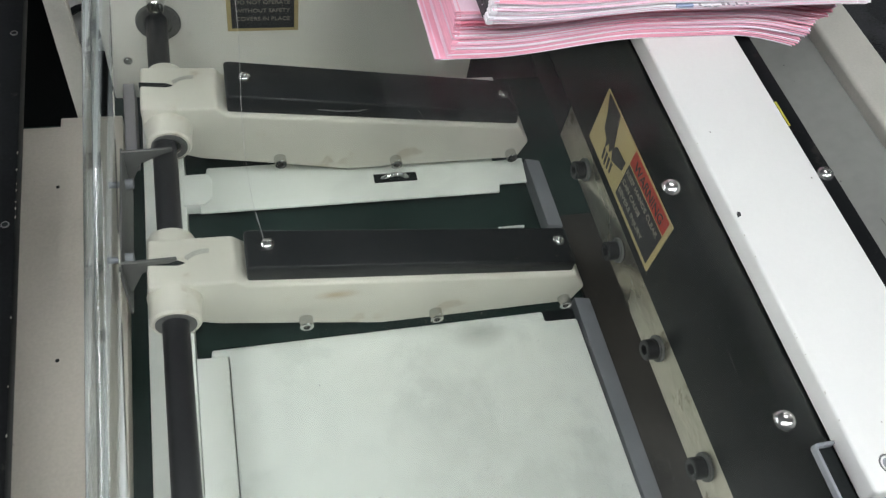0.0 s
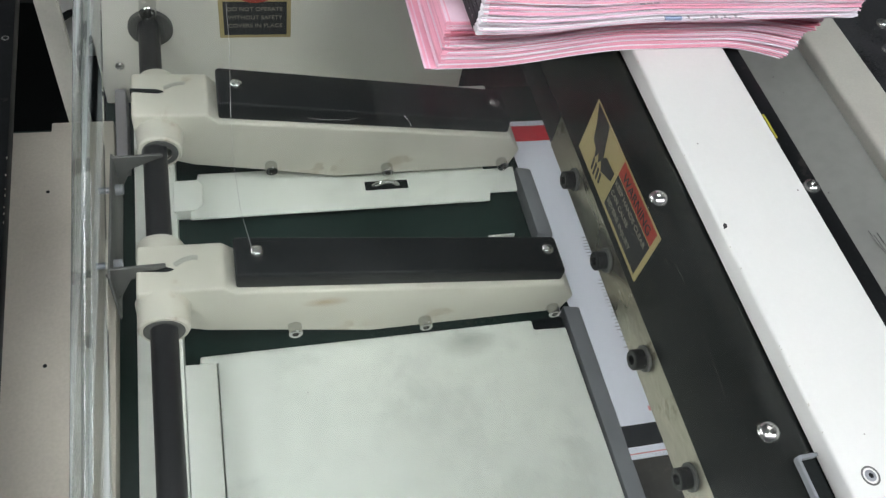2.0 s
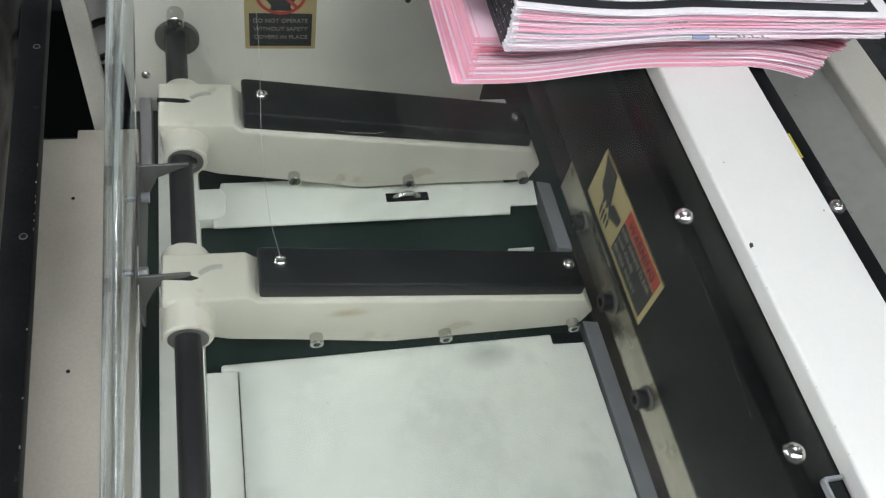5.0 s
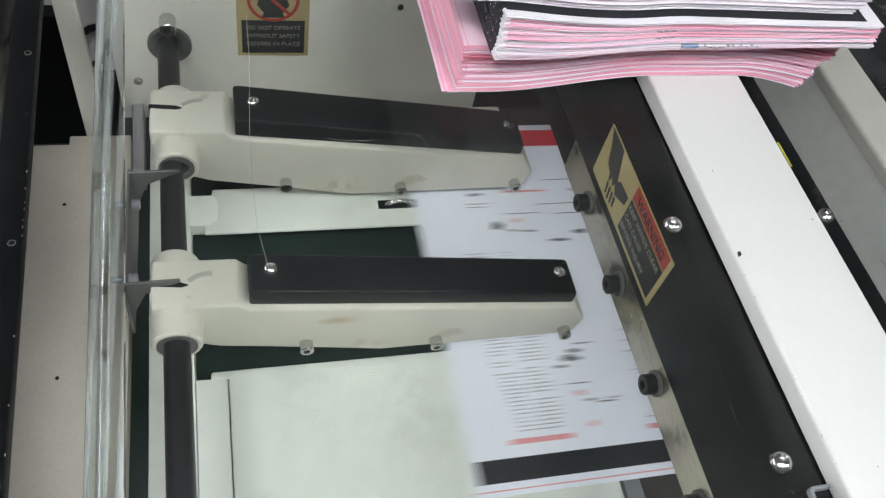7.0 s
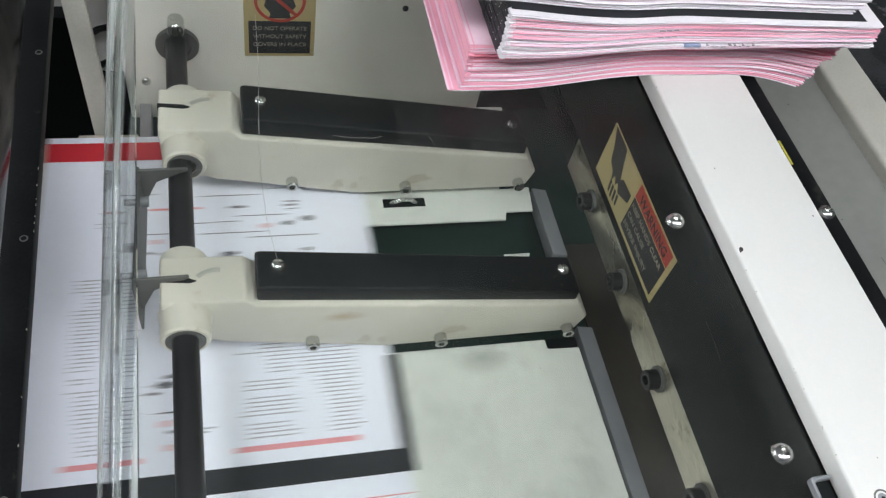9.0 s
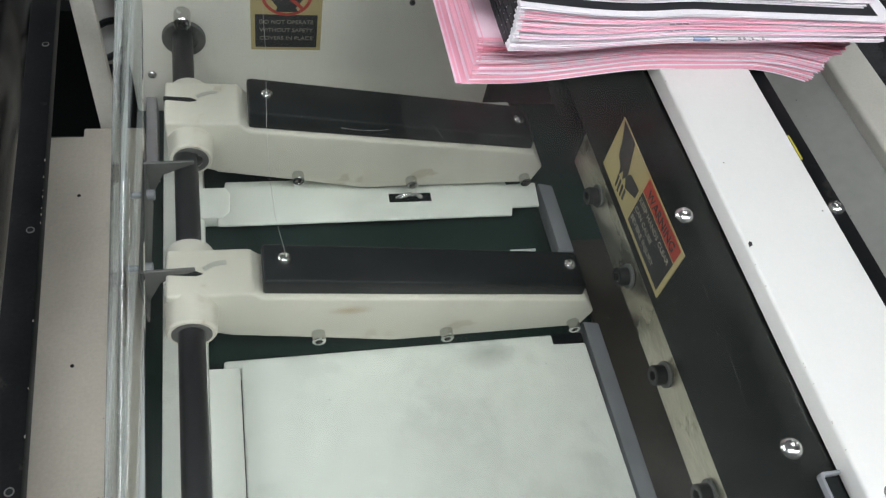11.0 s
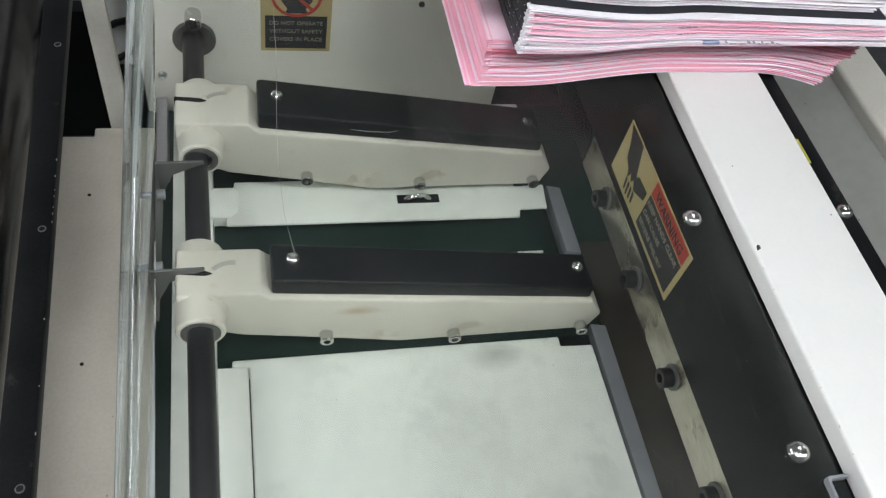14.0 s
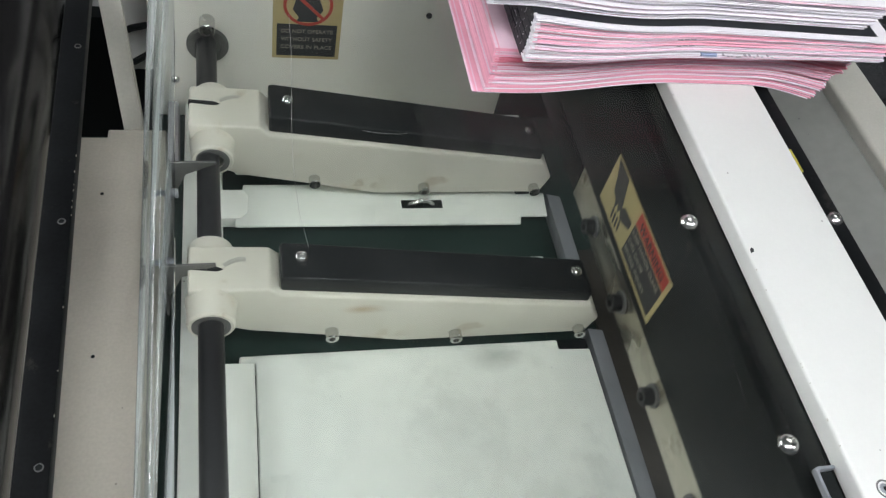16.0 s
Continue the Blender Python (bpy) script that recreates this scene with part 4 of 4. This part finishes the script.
def stacks():
    rnd = random.Random(4)
    # lower stack: a few white booklets, then pink ones
    s = 0.0
    i = 0
    while s < LOWER - 0.0018:
        x0 = 0.1366 if s < 0.0015 else 0.1440 if s < 0.0055 else 0.1452 if s < 0.013 else 0.1462 - 0.1 * (s - 0.013)
        if s < 0.006 or 0.0155 < s < 0.0185:
            leaves, leaf, gap, fold = [2, 1, 0], 0.00046, 0.00022, M_PALE
        elif s > 0.019:
            leaves, leaf, gap, fold = ([4, 0], [0, 1], [4, 1])[i % 3], 0.00042, 0.00024, M_PINK
        else:
            leaves, leaf, gap, fold = ([0, 1, 2], [0, 2, 0], [1, 0, 3])[i % 3], 0.00044, 0.00022, M_PINK
        b = booklet(x0 + rnd.uniform(-0.0005, 0.0005), 0.4085 + 0.0007 * i + rnd.uniform(-0.002, 0.002), 0.392 + rnd.uniform(-0.0007, 0.0007), 0.595, s, leaf, gap, leaves, lower_height, math.radians(rnd.uniform(-0.2, 0.2)), rnd, fold)
        tagged(b, "pink folded booklet in a drooping stack" if leaves[0] != 2 else "white folded booklet in a drooping pink stack", "booklet", "lower stack of booklets")
        s += len(leaves) * (leaf + gap) + 0.00010
        i += 1
    # middle stack: white covers, pink insides, black folds
    n = 11
    step = MIDDLE / n
    for i in range(n):
        s = i * step
        x0 = 0.1605 - 0.0001 * i + rnd.uniform(-0.0006, 0.0006)
        y0 = 0.3770 + rnd.uniform(-0.0007, 0.0007)
        leaves = [2, 1, 2, 2] if i < 3 else [2, 1, 0, 1] if i % 2 else [1, 2, 0, 1]
        if i == n - 1:
            leaves = [2, 3, 2, 2]
        pitch = (step - 0.00012) / 4
        b = booklet(x0, 0.429 - 0.0002 * i + rnd.uniform(-0.001, 0.001), y0, 0.585, s, pitch - 0.00026, 0.00026, leaves, middle_height, math.radians(rnd.uniform(-0.15, 0.15)), rnd, M_BWHITE)
        tagged(b, "white folded booklet with pink pages and black fold", "booklet", "middle stack of booklets")
        spine(b, x0, y0 + 0.004, 0.58, middle_height(x0, s), middle_height(x0, s + step - 0.0002))
        if i == n - 1:
            top = bmesh.new()
            rows = []
            for k in range(27):
                x = x0 + 0.0006 + (0.4165 - x0) * k / 26
                t = middle_height(x, MIDDLE) + 0.0001
                rows.append([top.verts.new(p) for p in ((x, 0.3812, t), (x, 0.58, t), (x, 0.58, t + 0.0002), (x, 0.3812, t + 0.0002))])
            for p, q in zip(rows, rows[1:]):
                for k in range(4):
                    top.faces.new((p[k], p[(k + 1) % 4], q[(k + 1) % 4], q[k]))
            bmesh.ops.recalc_face_normals(top, faces=top.faces[:])
            part("black_cover_print", top, M_INKB, b, "black printed cover")
        if i == 1:
            bm = bmesh.new()
            box(0.284, 0.296, y0 - 0.0012, y0 + 0.001, middle_height(0.29, s + 0.0002), middle_height(0.29, s + step * 0.9), bm=bm)
            part("edge_print", bm, M_BLUE, b, "faint blue print along the edge")
            bm = bmesh.new()
            for k in range(13):
                xa = 0.3005 + 0.0034 * k + rnd.uniform(-0.0006, 0.0006)
                q = s + step * rnd.choice((0.15, 0.3, 0.6))
                box(xa, xa + rnd.uniform(0.0012, 0.0024), y0 - 0.0011, y0 + 0.001, middle_height(xa, q), middle_height(xa, q + step * 0.25), bm=bm)
            part("edge_print", bm, M_BGREY, b, "faint grey print along the edge")
        if i in (5, 7):
            bm = bmesh.new()
            for xa in (0.262, 0.2668, 0.2714):
                box(xa, xa + 0.0036, y0 - 0.0011, y0 + 0.001, middle_height(xa, s + 0.0009), middle_height(xa, s + 0.0016), bm=bm)
            part("edge_print", bm, M_BGREY, b, "faint grey print along the edge")
    s = 0.0
    for i in range(7):
        b = booklet(0.1285 - 0.0005 * i + rnd.uniform(-0.001, 0.001), 0.408 + 0.003 * i, 0.3876 + 0.0005 * i + rnd.uniform(-0.001, 0.001), 0.59, s, 0.00050, 0.00022, [2, 2, 3, 2] if i % 2 else [2, 1, 2, 2], top_height, math.radians(rnd.uniform(-0.1, 0.3)), rnd, M_BWHITE)
        tagged(b, "white folded booklet on top of the stack", "booklet", "top stack of booklets")
        s += 4 * 0.00072 + 0.00015


stacks()


# ---- printed sheets that run through the machine ----
SL, Y0, Y1 = 0.288, 0.190, 0.584


def sheet(low, up):
    """One printed sheet, its leading edge at x = 0. up: how much higher the lower half of the print stands."""
    t = thing("printed_sheet", "white printed sheet with red and black bands", "paper sheet", group="printed sheets")
    part("paper", box(-SL, 0, low, Y1, 0.0012, 0.0016), M_PAPER, t)
    part("black_band", box(-SL + 0.004, -0.001, 0.2005 + up, 0.2195 + up, 0.0016, 0.00175), M_INKB, t, "black printed band")
    # black strip on the leading edge, reaching slightly past the paper
    part("black_edge_band", box(-0.004, 0.006, 0.2005 + up, 0.303 + up, 0.0012, 0.0017), M_INKB, t, "black strip along the leading edge")
    part("red_band", box(-SL, 0, 0.5535, 0.5765, 0.0016, 0.00175), M_INKR, t, "red printed band")
    part("pink_line", box(-SL, 0, low + 0.0040, low + 0.0050, 0.0016, 0.00175), M_INKP, t)
    for a, b in ((-0.251, -0.197), (-0.129, -0.035)):
        part("red_line", box(a, b, 0.2300 + up, 0.2345 + up, 0.0016, 0.00175), M_INKP, t, "red printed rule")
    part("red_line", box(-0.197, -0.151, 0.4913, 0.4937, 0.0016, 0.00175), M_INKP, t)
    rnd = random.Random(11)
    bm = bmesh.new()
    for a, b in ((-0.252, -0.228), (-0.225, -0.201), (-0.121, -0.079), (-0.075, -0.030)):
        y, run, shift = 0.2405 + up, 0, 0.0
        while y < 0.42:
            if run <= 0:
                run, shift = rnd.randint(4, 9), rnd.choice((0.0, 0.0, 0.25, 0.4)) * (b - a)
            run -= 1
            if rnd.random() < 0.94:
                x = a + shift + rnd.uniform(0, 0.003)
                end = b - rnd.choice((0, 0, 0.002, 0.004, 0.008))
                if a > -0.22 and rnd.random() < 0.12:
                    x, end = a - 0.006, b
                while x < end - 0.002:
                    n = min(rnd.uniform(0.004, 0.012), end - x)
                    box(x, x + n, y, y + 0.0011, 0.0016, 0.0017, bm=bm)
                    x += n + 0.0011
            y += 0.0037
    tagged(part("small_print", bm, M_INK, t, "grey bars of small print"), kind="stuff")
    bm = bmesh.new()

    def blot(x, y, w, h):
        """A ragged printed spot."""
        pts = [(x + w * k * math.cos(a), y + h * k * math.sin(a)) for a, k in ((i * 0.6283, rnd.uniform(0.55, 1.1)) for i in range(10))]
        prism(pts, "z", 0.0016, 0.0017, bm=bm)
    # the picture between the columns, then the scattered ones on the far half
    for x, y, w, h in ((-0.180, 0.302, 0.011, 0.004), (-0.174, 0.309, 0.007, 0.003), (-0.190, 0.295, 0.007, 0.002), (-0.178, 0.278, 0.013, 0.0010),
                       (-0.165, 0.316, 0.009, 0.001), (-0.172, 0.262, 0.006, 0.0018), (-0.158, 0.259, 0.010, 0.0012), (-0.150, 0.262, 0.006, 0.001)):
        blot(x, y + 0.6 * up, w, h)
    for x, y, w, h in ((-0.211, 0.4505, 0.008, 0.006), (-0.196, 0.4440, 0.005, 0.002), (-0.1800, 0.4425, 0.006, 0.002), (-0.128, 0.4390, 0.009, 0.0035), (-0.118, 0.4925, 0.008, 0.002),
                       (-0.070, 0.4970, 0.008, 0.0013), (-0.070, 0.4925, 0.008, 0.0013), (-0.070, 0.4880, 0.006, 0.001), (-0.056, 0.4755, 0.007, 0.004), (-0.074, 0.4710, 0.007, 0.003),
                       (-0.083, 0.4310, 0.006, 0.003), (-0.226, 0.4900, 0.007, 0.0025), (-0.1520, 0.4300, 0.012, 0.0025), (-0.060, 0.4400, 0.006, 0.0025)):
        blot(x, y, w, h)
    for a, b, y in ((-0.165, -0.140, 0.4745), (-0.136, -0.118, 0.4750), (-0.150, -0.095, 0.4620), (-0.200, -0.165, 0.4640), (-0.110, -0.050, 0.4560), (-0.235, -0.214, 0.4780),
                    (-0.235, -0.218, 0.4740), (-0.150, -0.100, 0.5060), (-0.230, -0.190, 0.5100), (-0.090, -0.030, 0.5130), (-0.120, -0.075, 0.4810)):
        box(a, b, y, y + 0.0009, 0.0016, 0.0017, bm=bm)
    tagged(part("picture_print", bm, M_INKG, t, "dark printed marks"), kind="stuff")
    bm = bmesh.new()
    for x, y in ((-0.0947, 0.4690), (-0.180, 0.2690 + 0.6 * up), (-0.176, 0.2405 + up), (-0.190, 0.4560)):
        box(x - 0.005, x + 0.005, y - 0.0025, y + 0.0025, 0.0016, 0.0017, bm=bm)
    part("pink_picture", bm, M_INKF, t, "faint pink printed patches")
    return t


SHEETS = [sheet(Y0, 0.0)]
SHEETS += [copy_thing(SHEETS[0], Matrix()) for n in range(2)]
SHEETS.append(sheet(Y0 + 0.011, 0.022))
SHEETS += [copy_thing(SHEETS[3], Matrix()) for n in range(2)]
# how far each sheet lies to the far side
LATE = (0.0, -0.018, 0.0, 0.006, 0.02, 0.0)
ASIDE = (0.0, 0.001, 0.003, -0.004, 0.002, 0.0025)

PERIOD = 2.739
# leading edge along x against the time within a cycle; once past the plates the sheet sags at its far end
RUN = [(0.0, -0.36), (0.48, -0.36), (0.54, -0.26), (0.6, -0.125), (0.65, -0.04), (0.7, 0.040), (0.75, 0.087), (0.8, 0.123), (0.9, 0.163), (1.0, 0.206), (1.1, 0.255), (1.2, 0.300),
       (1.3, 0.346), (1.4, 0.391), (1.5, 0.436), (1.6, 0.486), (1.7, 0.534), (1.77, 0.572), (1.83, 0.585), (2.0, 0.586), (2.1, 0.590), (2.15, 0.602), (2.2, 0.622), (2.3, 0.655), (2.4, 0.685), (2.5, 0.71), (2.6, 0.75), (2.8, 0.80)]
SAG = -2.2

# drop of the knife bar
DROP = [(1.9, 0.0), (2.05, -0.001), (2.1, -0.012), (2.15, -0.029), (2.2, -0.040), (2.25, -0.038), (2.3, -0.029), (2.35, -0.014), (2.4, -0.003), (2.45, 0.0)]


def motions():
    for n, s in enumerate(SHEETS):
        dz = 0.0007 * n
        rows = [(0.0, pose(RUN[0][1], ASIDE[n], dz))] if n else []
        for t, x in RUN:
            at = round((t + n * PERIOD + LATE[n]) * FPS) / FPS
            if at <= 16.0 and (not rows or at > rows[-1][0] + 0.01):
                rows.append((at, pose(x, ASIDE[n], dz, SAG if t > 1.8 else 0)))
        if rows[-1][0] < 16.0:
            rows.append((16.0, rows[-1][1]))
        walk(s, rows)
    rows = [(0.0, pose(0, 0, 0))]
    for n in range(6):
        for t, z in DROP:
            at = round((t + n * PERIOD) * FPS) / FPS
            if at <= 16.0 and at > rows[-1][0] + 0.01:
                rows.append((at, pose(0, 0, z)))
    if rows[-1][0] < 16.0:
        rows.append((16.0, rows[-1][1]))
    walk(KNIFE, rows)


motions()
